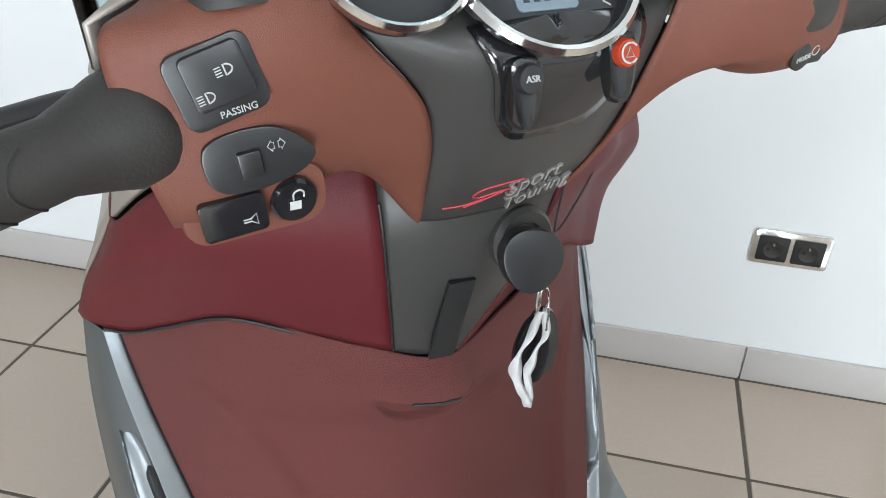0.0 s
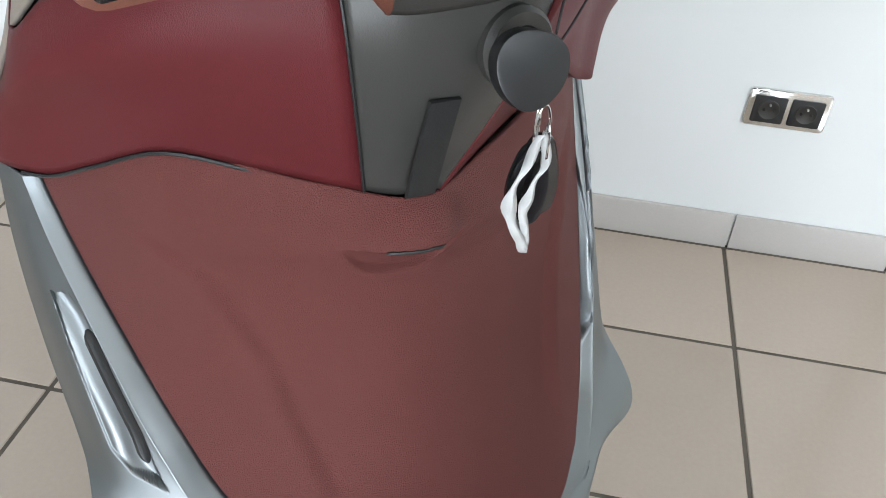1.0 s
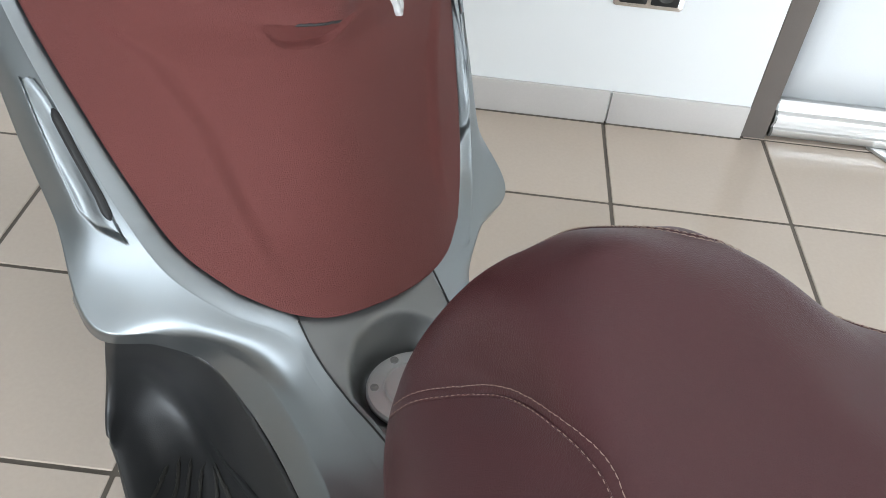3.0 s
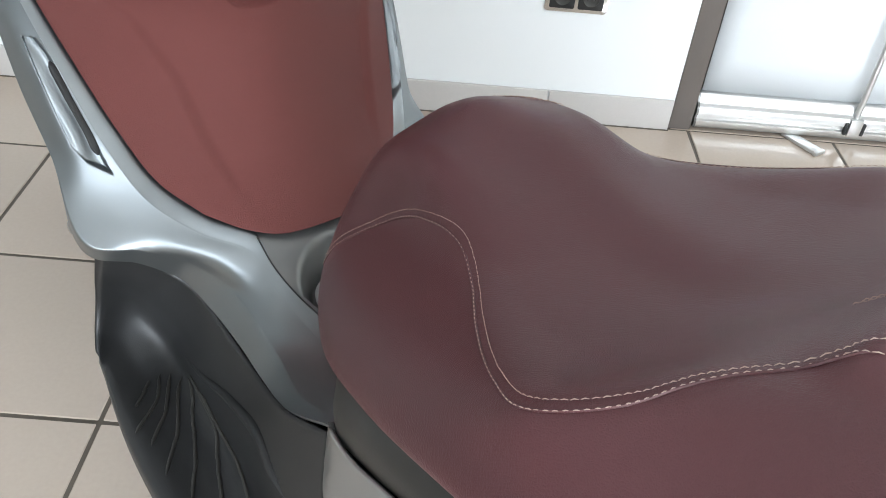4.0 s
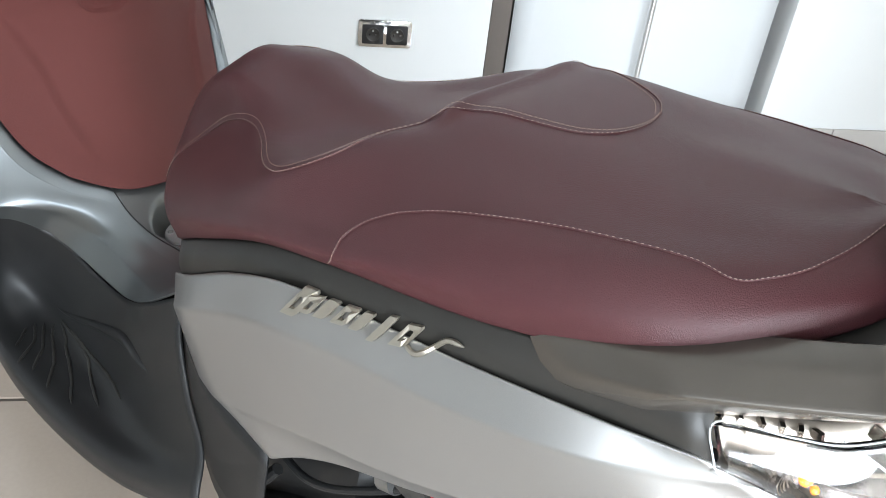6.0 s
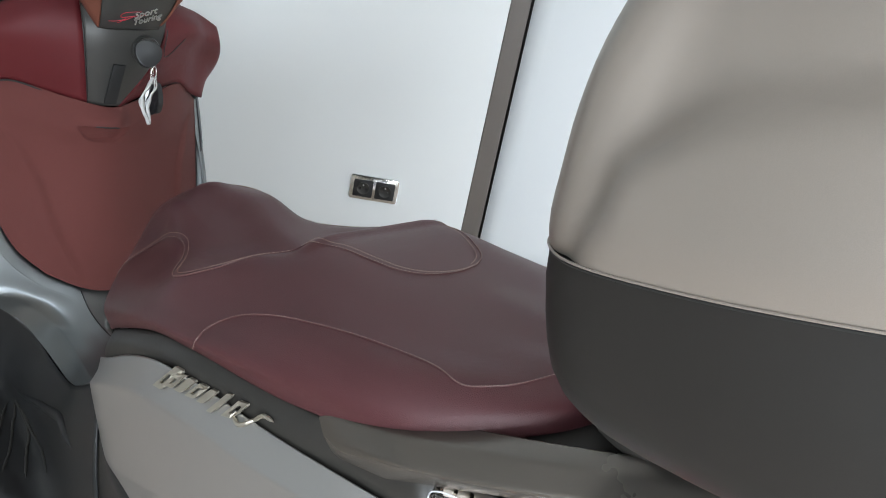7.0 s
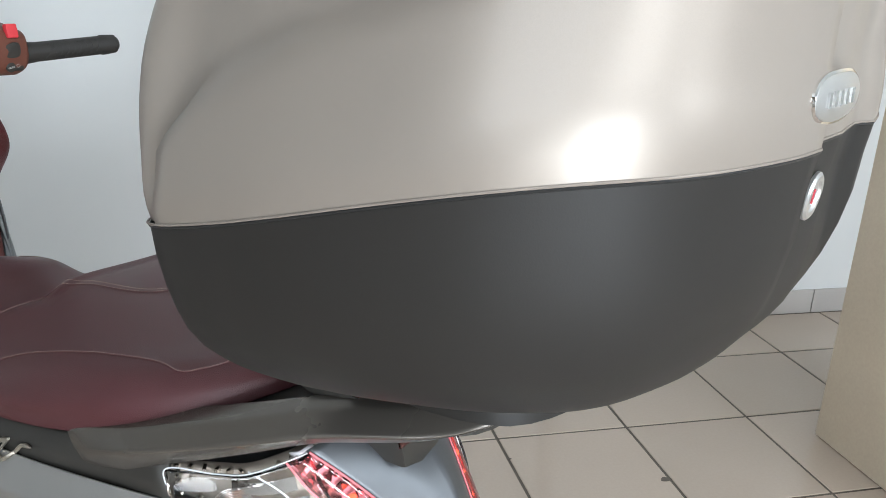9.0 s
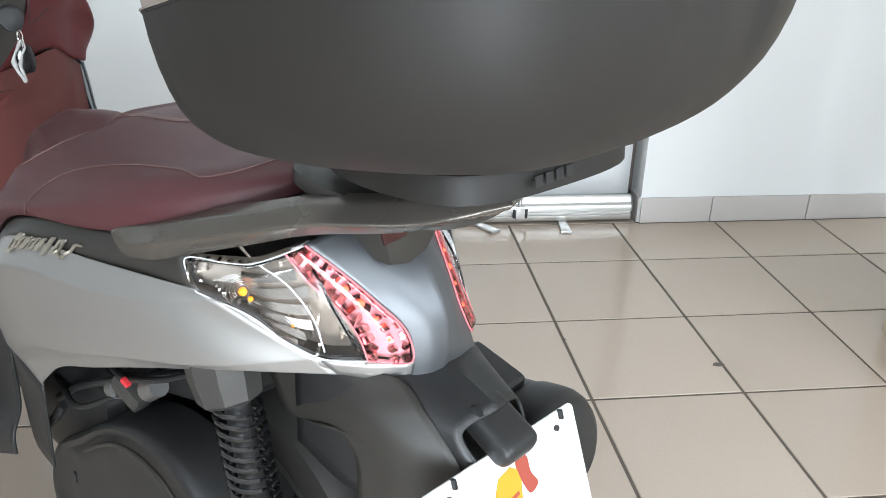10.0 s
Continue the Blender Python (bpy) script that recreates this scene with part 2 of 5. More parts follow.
def ease(a, b, x):
    w = min(1.0, max(0.0, (x - a) / (b - a)))
    return w * w * (3 - 2 * w)


def frame_on(p, normal, up=(0, 0, 1)):
    """A pose at p whose z looks along normal and whose y leans to up."""
    z = Vector(normal).normalized()
    x = Vector(up).cross(z).normalized()
    y = z.cross(x)
    return Matrix.Translation(p) @ Matrix((x, y, z)).transposed().to_4x4()


def bm_text(words, size, m, depth=0.0004, bm=None, shear=0.0):
    """Raised lettering in the built-in font."""
    c = bpy.data.curves.new("lettering", "FONT")
    c.body, c.size, c.extrude, c.align_x, c.align_y, c.shear = words, size, depth, "CENTER", "CENTER", shear
    c.resolution_u = 3
    ob = bpy.data.objects.new("lettering", c)
    scene.collection.objects.link(ob)
    dg = bpy.context.evaluated_depsgraph_get()
    me = bpy.data.meshes.new_from_object(ob.evaluated_get(dg))
    b = bmesh.new()
    b.from_mesh(me)
    bpy.data.objects.remove(ob)
    bpy.data.curves.remove(c)
    bpy.data.meshes.remove(me)
    return joined(b, m, bm)


def rounded(w, h, r, n=5):
    """A rounded rectangle's outline."""
    out = []
    for cx, cy, a0 in ((w / 2 - r, h / 2 - r, 0), (-w / 2 + r, h / 2 - r, 90), (-w / 2 + r, -h / 2 + r, 180), (w / 2 - r, -h / 2 + r, 270)):
        for k in range(n):
            a = radians(a0 + 90 * k / (n - 1))
            out.append((cx + r * math.cos(a), cy + r * math.sin(a)))
    return out


# ---- the showroom ----
ROOM_W, ROOM_E, ROOM_S, HIGH = -5.2, 5.6, -4.6, 3.1
GAP_W, GAP_E, GAP_TOP = 0.343, 1.300, 2.12        # the doorway in the north wall


def wall(name, x0, x1, y0, y1, z0, z1, mat=WALL, label="plain white painted plaster wall"):
    ob = part(name, bm_box(x1 - x0, y1 - y0, z1 - z0, pose((x0 + x1) / 2, (y0 + y1) / 2, (z0 + z1) / 2)), mat, smooth=False)
    return tagged(ob, label, "wall", kind="structure")


wall("wall_north_west", ROOM_W, GAP_W, 0, 0.22, 0, HIGH)
wall("wall_north_east", GAP_E, ROOM_E, 0, 0.22, 0, HIGH)
wall("wall_over_doorway", GAP_W, GAP_E, 0, 0.22, GAP_TOP, HIGH)
wall("wall_west", ROOM_W - 0.2, ROOM_W, ROOM_S, 0.22, 0, HIGH)
wall("wall_east", ROOM_E, ROOM_E + 0.2, ROOM_S, 0.22, 0, HIGH)
# the street side, unseen and assumed, set to suit the light: a glazed door and piers between the high windows
door_x, door_w, door_top = WINDOWS[0][0], WINDOWS[0][1], WINDOWS[0][3]
wall("wall_south_low_west", ROOM_W, door_x - door_w / 2, ROOM_S - 0.2, ROOM_S, 0, 1.5)
wall("wall_south_low_east", door_x + door_w / 2, ROOM_E, ROOM_S - 0.2, ROOM_S, 0, 1.5)
wall("wall_south_lintel", door_x - door_w / 2, door_x + door_w / 2, ROOM_S - 0.2, ROOM_S, door_top, 1.5)
wall("wall_south_top", ROOM_W, ROOM_E, ROOM_S - 0.2, ROOM_S, 2.8, HIGH)
edges = [ROOM_W] + [e for wx, ww, *_ in WINDOWS[1:] for e in (wx - ww / 2, wx + ww / 2)] + [ROOM_E]
for a, b in zip(edges[::2], edges[1::2]):
    wall("wall_south_pier", a, b, ROOM_S - 0.2, ROOM_S, 1.5, 2.8)
for wx, ww, foot, head, _ in WINDOWS:
    mid, tall = (foot + head) / 2, head - foot
    win = part("window_1", bm_box(ww, 0.01, tall, pose(wx, ROOM_S - 0.1, mid)), GLASS, smooth=False)
    win.visible_shadow = False
    tagged(win, "assumed clear window on the unseen street side, in a brown frame", "window", kind="structure")
    for dx, w, h, z in ((-ww / 2 + 0.025, 0.05, tall, mid), (ww / 2 - 0.025, 0.05, tall, mid), (0, ww - 0.1, 0.05, foot + 0.025), (0, ww - 0.1, 0.05, head - 0.025)):
        part("window_frame", bm_box(w, 0.06, h, pose(wx + dx, ROOM_S - 0.1, z), 0.004), FRAME_BROWN, win)
ceil = part("ceiling", bm_box(ROOM_E - ROOM_W + 0.4, -ROOM_S + 0.42, 0.1, pose((ROOM_W + ROOM_E) / 2, ROOM_S / 2 + 0.01, HIGH + 0.05)), CEILING, smooth=False)
tagged(ceil, "plain white painted ceiling", "ceiling", kind="structure")


# doorway: brown frame and leaf behind the banner
door = part("door_1", bm_box(GAP_E - GAP_W - 0.12, 0.04, 2.06, pose((GAP_W + GAP_E) / 2, 0.165, 1.03), 0.003), FRAME_BROWN)
tagged(door, "closed dark brown door behind a banner stand", "door", kind="structure")
for x, w, y in ((GAP_W + 0.031, 0.06, 0.049), (GAP_E - 0.031, 0.06, 0.160)):
    part("door_frame", bm_box(w, 0.10, GAP_TOP - 0.002, pose(x, y, GAP_TOP / 2), 0.004), FRAME_BROWN, door)
part("door_frame", bm_box(GAP_E - GAP_W - 0.124, 0.10, 0.055, pose((GAP_W + GAP_E) / 2, 0.075, GAP_TOP - 0.03), 0.004), FRAME_BROWN, door)

# skirting tiles: one per floor tile along the north wall, and one round the reveal
skirting = part("baseboard", bm_box(0.4, 0.004, 0.07, pose(-4.4, -0.002, 0.04)), GROUT, smooth=False)
tagged(skirting, "pale grey ceramic skirting tiles along the wall", "skirting", kind="structure")


def skirt_tile(x0, x1, high=0.088):
    w = x1 - x0
    ob = part("skirting_tile", bm_box(w - 0.004, 0.0105, high, pose(0, 0, 0), 0.0025), SKIRT, skirting)
    ob.matrix_local = pose((x0 + x1) / 2, -0.00555, high / 2 + 0.0005)
    return ob


one = skirt_tile(-4.8, -4.4)
for k in range(-11, 13):
    x0, x1 = 0.004 + 0.4 * k, 0.404 + 0.4 * k
    if x0 < GAP_W < x1:
        skirt_tile(x0, GAP_W)
    elif x1 <= GAP_W:
        ob = bpy.data.objects.new("skirting_tile", one.data)
        scene.collection.objects.link(ob)
        ob.parent = skirting
        ob.matrix_local = pose((x0 + x1) / 2, -0.00555, 0.0445)
joints = [GAP_E, 1.578] + [1.967 + 0.39 * k for k in range(10)]
for a, b in zip(joints, joints[1:]):
    if b < ROOM_E:
        skirt_tile(a, b, 0.100)
part("skirting_tile", bm_box(0.0105, 0.10, 0.100, pose(GAP_E - 0.0055, 0.048, 0.0505), 0.0025), SKIRT, skirting)

part("grout_line", bm_box(4.7 + GAP_W, .004, .003, pose((GAP_W - 4.7) / 2, -.0125, .0005)), GROUT, skirting, smooth=False)
part("grout_line", bm_box(4.8 - GAP_E, .004, .003, pose((GAP_E + 4.8) / 2, -.0125, .0005)), GROUT, skirting, smooth=False)

# column faced with beige stone
col = part("column", bm_box(0.5, 0.62, HIGH - 0.004, pose(1.995, -1.17, HIGH / 2), 0.006), VENEER)
tagged(col, "square column faced with beige veined stone", "column", kind="structure")


# ---- socket ----
def socket(x, z):
    root = tagged(new("wall_socket"), "double wall socket, black inserts in a chrome frame", "socket")
    root.matrix_world = pose(x, -0.001, z, 90)
    m = bm_prism(rounded(0.157, 0.082, 0.009), 0.006, bevel=0.003)
    part("frame_plate", m, CHROME, root)
    for s in (-1, 1):
        cx = s * 0.0355
        ins = part("insert", bm_prism([(cx + a, b - 0.002) for a, b in rounded(0.062, 0.057, 0.004)], 0.0035, pose(0, 0, 0.0055), 0.001), BLACK, root, "black plastic insert")
        part("well", bm_lathe(((0.0205, 0.0), (0.0205, 0.0012), (0.0195, 0.0016), (0.018, 0.0006), (0.0, 0.0005)), pose(cx, -0.002, 0.0088)), DARK, ins)
        for dx in (-0.0095, 0.0095):
            part("contact", bm_lathe(((0.0, 0), (0.0028, 0.0), (0.0028, 0.0006), (0, 0.0006)), pose(cx + dx, -0.002, 0.0094), 12), GLOSS, ins)
        part("earth_pin", bm_tube([(cx, 0.010, 0.009), (cx, 0.010, 0.015)], 0.0022, 8), SATIN, ins)
    return root


socket(0.0355, 0.3495)


# ---- banner stand, seen from its back ----
def banner_stand(x0, x1, y):
    root = tagged(new("roll_up_banner"), "roll-up banner stand seen from its plain white back", "banner stand")
    root.matrix_world = pose((x0 + x1) / 2, y, 0)
    half = (x1 - x0) / 2
    prof = [(-0.046, 0.012), (-0.05, 0.02), (-0.05, 0.034), (-0.044, 0.037), (-0.044, 0.046), (-0.05, 0.05), (-0.05, 0.066), (-0.045, 0.074), (-0.036, 0.079),
            (-0.03, 0.098), (-0.024, 0.104), (-0.012, 0.104), (0.0, 0.10), (0.03, 0.075), (0.045, 0.05), (0.045, 0.02), (0.04, 0.012)]
    spin = Matrix(((0, 0, 1, 0), (1, 0, 0, 0), (0, 1, 0, 0), (0, 0, 0, 1)))
    cas = part("cassette", bm_prism(prof, 2 * half - 0.012, pose(-half + 0.006, 0, 0) @ spin), SATIN, root, "brushed aluminium cassette")
    for s in (-1, 1):
        end = [(a * 1.05, 0.008 + (b - 0.008) * 1.03) for a, b in prof]
        cap = part("end_cap", bm_prism(end, 0.006, pose(-half if s < 0 else half - 0.006, 0, 0) @ spin, 0.001), TITAN, root, "grey end cap")
        part("screw", bm_lathe(((0, 0), (0.004, 0), (0.003, 0.0015), (0, 0.0015)), pose(s * half, -0.02, 0.045, 0, s * 90, 0), 12), STEEL, cap)
    cloth = np.array([[(x, -0.006 + 0.004 * math.sin(x * 7) * math.sin(z * 2.1), z) for z in np.linspace(0.1, 2.06, 20)] for x in np.linspace(-half + 0.012, half - 0.012, 14)])
    part("banner_sheet", bm_grid(cloth), BANNER, root, "white unprinted back of the banner", thick=0.0006)
    part("top_bar", bm_box(2 * half - 0.016, 0.022, 0.03, pose(0, -0.006, 2.07), 0.008), SATIN, root)
    part("pole", bm_tube([(0, -0.04, 0.045), (0, -0.036, 0.7), (0, -0.03, 1.4), (0, -0.02, 2.06)], 0.0085, 12), SATIN, root, "aluminium support pole")
    part("pole_socket", bm_box(0.034, 0.018, 0.05, pose(0, -0.05, 0.05), 0.003), SATIN, root)
    for dx in (-0.023, 0.023):
        part("clip", bm_box(0.009, 0.012, 0.035, pose(dx, -0.051, 0.046), 0.002), BLACK, root, "black slot beside the pole")
    for dx, turn in ((-0.168, -35), (0.165, 4)):
        foot = part("foot", bm_prism([(-0.016, 0), (0.016, 0), (0.018, -0.10), (0.012, -0.112), (-0.012, -0.112), (-0.018, -0.10)], 0.008, pose(dx, -0.03, 0.003, 0, 0, -turn), 0.002), SATIN, root, "flat swivelling metal foot")
        part("foot_cap", bm_box(0.04, 0.012, 0.011, pose(dx, -0.03, 0.0065, 0, 0, -turn) @ pose(0, -0.112, 0), 0.003), SATIN, foot)
    return root


banner_stand(0.408, 1.272, 0.048)


# ---- the scooter: x to its right, y ahead, z up ----
BIKE = pose(-0.409, -1.2085, 0, 0, 0, 39.64)
scooter = tagged(new("motor_scooter"), "large burgundy and silver motor scooter parked on its stand", "scooter")
scooter.matrix_world = BIKE


def pair(name, g, mat, parent=None, label="", thick=0.003, **k):
    """A shell and its mirror image."""
    return [part(name, bm_grid(h), mat, parent or scooter, label, thick=thick, **k) for h in (g, mirrored(g))]


# legshield: lower inner panel
C0 = [(0, .088, .822), (0, .078, .785), (0, .086, .755), (0, .075, .68), (0, .036, .59), (0, -.018, .531)]
C1 = [(-.06, .113, .831), (-.06, .100, .79), (-.06, .100, .745), (-.055, .085, .67), (-.052, .044, .588), (-.054, -.009, .531)]
C2 = [(-.141, .165, .848), (-.145, .160, .80), (-.140, .148, .745), (-.125, .120, .665), (-.105, .075, .592), (-.085, .011, .536)]
C3 = [(-.212, .250, .797), (-.205, .227, .757), (-.190, .185, .695), (-.172, .140, .63), (-.150, .096, .575), (-.118, .051, .545)]


def right_of(rail, w):
    """The rail on the bike's right, a little wider and lower than its mirror image."""
    return [(-x + .026 * w, y, z - .014 * w) for x, y, z in rail]


panel = skin([C3, C2, C1, C0] + [right_of(c, w) for c, w in ((C1, .2), (C2, .6), (C3, 1))], 190, 127)
for row in panel:
    for p in row:
        # the middle is scooped in behind a soft crease on either side
        edge = float(np.interp(p[2], (.54, .61, .69, .753, .80), (.070, .089, .105, .133, .185)))
        if p[0] > 0:
            edge += .055
        p[1] += .009 * ease(.010, -.010, abs(p[0]) - edge) * ease(.80, .74, p[2]) * ease(.53, .60, p[2])
        w = (p[0] + .012) / .046
        if abs(w) < 1:
            a = ease(0, 1, 1 - w * w)
            drop = .790 - .004 * w * w
            # the fold stands out above its edge, the pocket is drawn in below it
            p[1] += -.010 * a * ease(.832, .800, p[2]) * ease(drop - .0012, drop + .0012, p[2])
            p[1] += .009 * a * ease(drop - .030 * a - .003, drop - .030 * a + .003, p[2]) * ease(drop + .001, drop - .001, p[2])
shield = part("inner_shield", bm_grid(panel), SHIELD, scooter, "russet grained inner legshield panel", thick=0.004)
slit = laid_on(surface(panel), [(-.036, .07, .7905), (-.012, .066, .7885), (.010, .067, .7905)], 24, .0006, (0, -1, 0))
part("pocket_slit", bm_tube(slit, [.0002, .0007] + [.0013] * 20 + [.0007, .0002], 6), BLACK, shield, "dark slit under the pocket lip")

# upper inner panels: glovebox door and the panel opposite it
U0 = [(-.056, .100, 1.010), (-.100, .116, 1.005), (-.145, .145, .978), (-.182, .176, .949), (-.204, .206, .919), (-.200, .250, .922)]
U1 = [(-.056, .078, .955), (-.105, .095, .955), (-.155, .125, .940), (-.192, .170, .915), (-.214, .215, .888), (-.208, .262, .888)]
U2 = [(-.048, .084, .895), (-.100, .108, .897), (-.155, .148, .888), (-.200, .205, .868), (-.227, .250, .850), (-.220, .295, .848)]
U3 = [(-0.036, 0.101, 0.8245), (-0.085, 0.129, 0.8355), (-0.141, 0.159, 0.8495), (-0.180, 0.203, 0.824), (-0.211, 0.242, 0.802), (-0.239, 0.28, 0.802), (-0.228, 0.315, 0.803)]
glove = skin([U0, U1, U2, U3], 28, 20)
glove_door = part("glovebox_door", bm_grid(glove), RED, scooter, "smooth burgundy glovebox door", thick=0.004)
# black rods along the door's edges stand in for the shadow gap
part("panel_gap", bm_tube([Vector(p) + Vector((0, -.0008, -.0012)) for p in glove[:22, -1]], .0015, 6), BLACK, glove_door, "black rod standing in for the shade in the gap under the door")
part("panel_gap", bm_tube([Vector(p) + Vector((.0006, -.0008, 0)) for p in glove[0, 5:]], .0010, 6), BLACK, glove_door)
V0 = [(.070, .105, .985), (.105, .120, .993), (.160, .150, .980), (.208, .180, .960), (.246, .200, .940)]
V1 = [(.088, .088, .955), (.112, .100, .960), (.165, .128, .950), (.213, .174, .930), (.259, .206, .912)]
V2 = [(.072, .092, .900), (.105, .110, .902), (.158, .148, .897), (.214, .203, .880), (.280, .244, .862)]
V3 = [(0.012, 0.086, 0.822), (0.08, 0.124, 0.8345), (0.150, 0.157, 0.8440), (0.206, 0.200, 0.808), (0.238, 0.222, 0.794), (0.262, 0.270, 0.800)]
right_panel = part("right_inner_panel", bm_grid(skin([V0, V1, V2, V3], 28, 20)), RED, scooter, "burgundy panel beside the ignition lock", thick=0.004)
part("panel_seam", bm_tube(spline([(.089, .083, .955), (.086, .084, .91), (.125, .108, .925), (.175, .142, .958)], 26), 0.0009, 6), BLACK, right_panel, "thin dark seam")

# added black plate that stands in for the shade behind the joint
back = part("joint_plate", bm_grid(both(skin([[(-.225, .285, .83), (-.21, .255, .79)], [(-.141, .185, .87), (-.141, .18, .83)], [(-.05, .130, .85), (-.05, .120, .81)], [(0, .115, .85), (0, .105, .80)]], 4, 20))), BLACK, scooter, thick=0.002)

# graphite centre panel under the dash
D0 = [(-.0555, .079, .955), (-.02, .066, .958), (.02, .066, .96), (.06, .074, .965), (.087, .087, .968)]
D1 = [(-.0475, .085, .895), (-.02, .075, .895), (.02, .072, .895), (.05, .080, .90), (.071, .091, .90)]
D2 = [(-0.0355, 0.102, 0.8245), (-0.025, 0.096, 0.8235), (-0.014, 0.091, 0.8235), (0.0, 0.087, 0.8235), (0.011, 0.085, 0.825)]
DU = [(x, y + .012, z + .035) for x, y, z in D0]
lower = part("centre_panel", bm_grid(skin([DU, D0, D1, D2], 24, 24)), GREY, scooter, "graphite plastic centre panel", thick=0.004)
flap = [(-.012, -.036), (.010, -.036), (.013, .036), (-.009, .036)]
part("hook_flap", bm_prism([(a * .95, b * .95) for a, b in flap], .003, frame_on((-.004, .0735, .865), (.05, -1, -.12)) @ pose(0, 0, 0, 0, 0, -6), .001), BLACK, lower, "black folding bag hook flap")

# ignition lock, key and ring
lock = part("ignition_lock", bm_lathe(((0, 0), (.024, 0), (.024, .006), (.021, .010), (.014, .010), (.012, .006), (0, .006)), frame_on((.042, .066, .925), (.05, -1, .15))), GREY, scooter, "graphite lock surround")
part("lock_barrel", bm_lathe(((0, 0), (.0115, 0), (.0115, .006), (.009, .008), (0, .008)), frame_on((.042, .060, .926), (.05, -1, .15))), SATIN, lock)


def key_ring():
    root = tagged(new("key_ring"), "black key with rings and white cloth tag in the lock", "keys")
    root.matrix_world = BIKE @ pose(-.020, 0, .006)
    m = frame_on((.052, .030, .925), (-.15, -1, .28), (.25, 0, 1))
    head = [(.000, .026), (.012, .024), (.020, .014), (.0225, 0), (.020, -.016), (.012, -.031), (.002, -.036), (-.008, -.031), (-.018, -.016), (-.0215, .002), (-.018, .016), (-.010, .024)]
    head = [(x, .70 * y) for x, y in head]
    b = bm_prism([tuple(p) for p in spline(head, 40, True)], .007, m @ pose(0, 0, -.0075), .0025)
    bm_prism([tuple(p) for p in spline(head, 40, True)], -.004, m @ pose(0, 0, -.0075), bm=b)
    key = part("key_head", b, SWITCH, root, "black rubber key head")
    part("blade", bm_box(.009, .003, .03, m @ pose(0, 0.004, -.020, 0, 0, 0), .0008), SATIN, key)
    for k, (dx, rz, r) in enumerate(((.0, 12, .0125), (.006, -30, .0115), (.012, 40, .012))):
        c = Vector((.0585 + dx * .4, .029 - .002 * k, .887 - .012 * (k == 2)))
        ring = [c + Matrix.Rotation(radians(rz), 3, "Z") @ Vector((0.35 * r * math.cos(w), 0.2 * r * math.cos(w), 1.25 * r * math.sin(w))) for w in np.linspace(0, math.tau, 28, endpoint=False)]
        part("split_ring", bm_tube(ring, .0008, 6, closed=True), CHROME, root, "thin wire ring")
    for k, (dx, dy) in enumerate(((-.002, 0), (.009, .006))):
        mm = frame_on((.063 + dx, .036 + dy, .845), (-.35 + k * .25, -1, .1), (.10 - .1 * k, 0, 1))
        fob = [(-.004, .026), (.006, .026), (.012, .010), (.013, -.012), (.008, -.025), (-.006, -.025), (-.012, -.010), (-.011, .010)]
        part("spare_key", bm_prism([tuple(p) for p in spline(fob, 30, True)], .0055, mm, .002), GLOSS, root, "glossy black spare key")
    for a in ([(.060, .026, .866), (.050, .022, .850), (.040, .022, .826), (.043, .022, .806), (.051, .022, .786), (.055, .022, .775)],
              [(.063, .026, .864), (.062, .021, .848), (.054, .020, .830), (.050, .020, .812), (.053, .021, .796), (.056, .022, .776)]):
        p = spline([(x, y, .88 + .86 * (z - .862)) for x, y, z in a], 26)
        w = [.0036 * (0.55 + 0.45 * math.sin(3.1 * k / 25)) + .0004 * math.sin(k * 1.1) for k in range(26)]
        strip = np.array([[(q[0] - wi, q[1] + .0015 * math.sin(i * .6), q[2]), (q[0], q[1] - .002 + .0015 * math.sin(i * .9), q[2] + .001), (q[0] + wi, q[1] + .0015 * math.cos(i * .7), q[2] + .0015)] for i, (q, wi) in enumerate(zip(p, w))])
        part("cloth_tag", bm_grid(strip), PAPER, root, "knotted strip of white cloth", thick=0.0012)
    return root


key_ring()

# silver surround of the legshield, running on into the floor apron
I_ = [(-.214, .253, .796), (-.207, .230, .756), (-.192, .188, .694), (-.174, .143, .629), (-.152, .099, .572), (-.118, .050, .541), (-.077, .004, .526), (-.076, -.03, .507), (-.070, -.075, .492), (-.066, -.12, .492), (-.070, -.22, .515), (-.090, -.31, .578)]
L_ = [(x * .95, y + .02, z) for x, y, z in I_]
K_ = [(-0.224, 0.256, 0.796), (-0.219, 0.228, 0.754), (-0.206, 0.181, 0.687), (-0.19, 0.133, 0.617), (-0.167, 0.086, 0.56), (-0.131, 0.042, 0.53), (-0.088, -0.006, 0.513), (-0.087, -0.036, 0.497), (-0.083, -0.078, 0.485), (-0.082, -0.125, 0.484), (-0.09, -0.22, 0.512), (-0.108, -0.31, 0.576)]
M_ = [(-.230, .266, .799), (-.233, .240, .745), (-.230, .198, .678), (-.222, .150, .608), (-.206, .094, .550), (-.163, .050, .524), (-.118, .004, .502), (-.105, -.030, .485), (-.100, -.080, .477), (-.103, -.13, .476), (-.120, -.22, .507), (-.130, -.31, .574)]
O_ = [(-.236, .279, .801), (-.242, .262, .742), (-.243, .226, .668), (-.239, .172, .600), (-.240, .084, .530), (-.190, .063, .515), (-.145, .040, .490), (-.122, .005, .474), (-.117, -.045, .468), (-.122, -.12, .468), (-.144, -.215, .503), (-.152, -.31, .572)]
N_ = [(-.228, .31, .80), (-.230, .295, .74), (-.230, .26, .665), (-.230, .205, .595), (-.242, .094, .508), (-.194, .078, .487), (-.154, .058, .455), (-.139, .005, .435), (-.136, -.05, .428), (-.143, -.12, .440), (-.161, -.215, .496), (-.165, -.30, .563)]
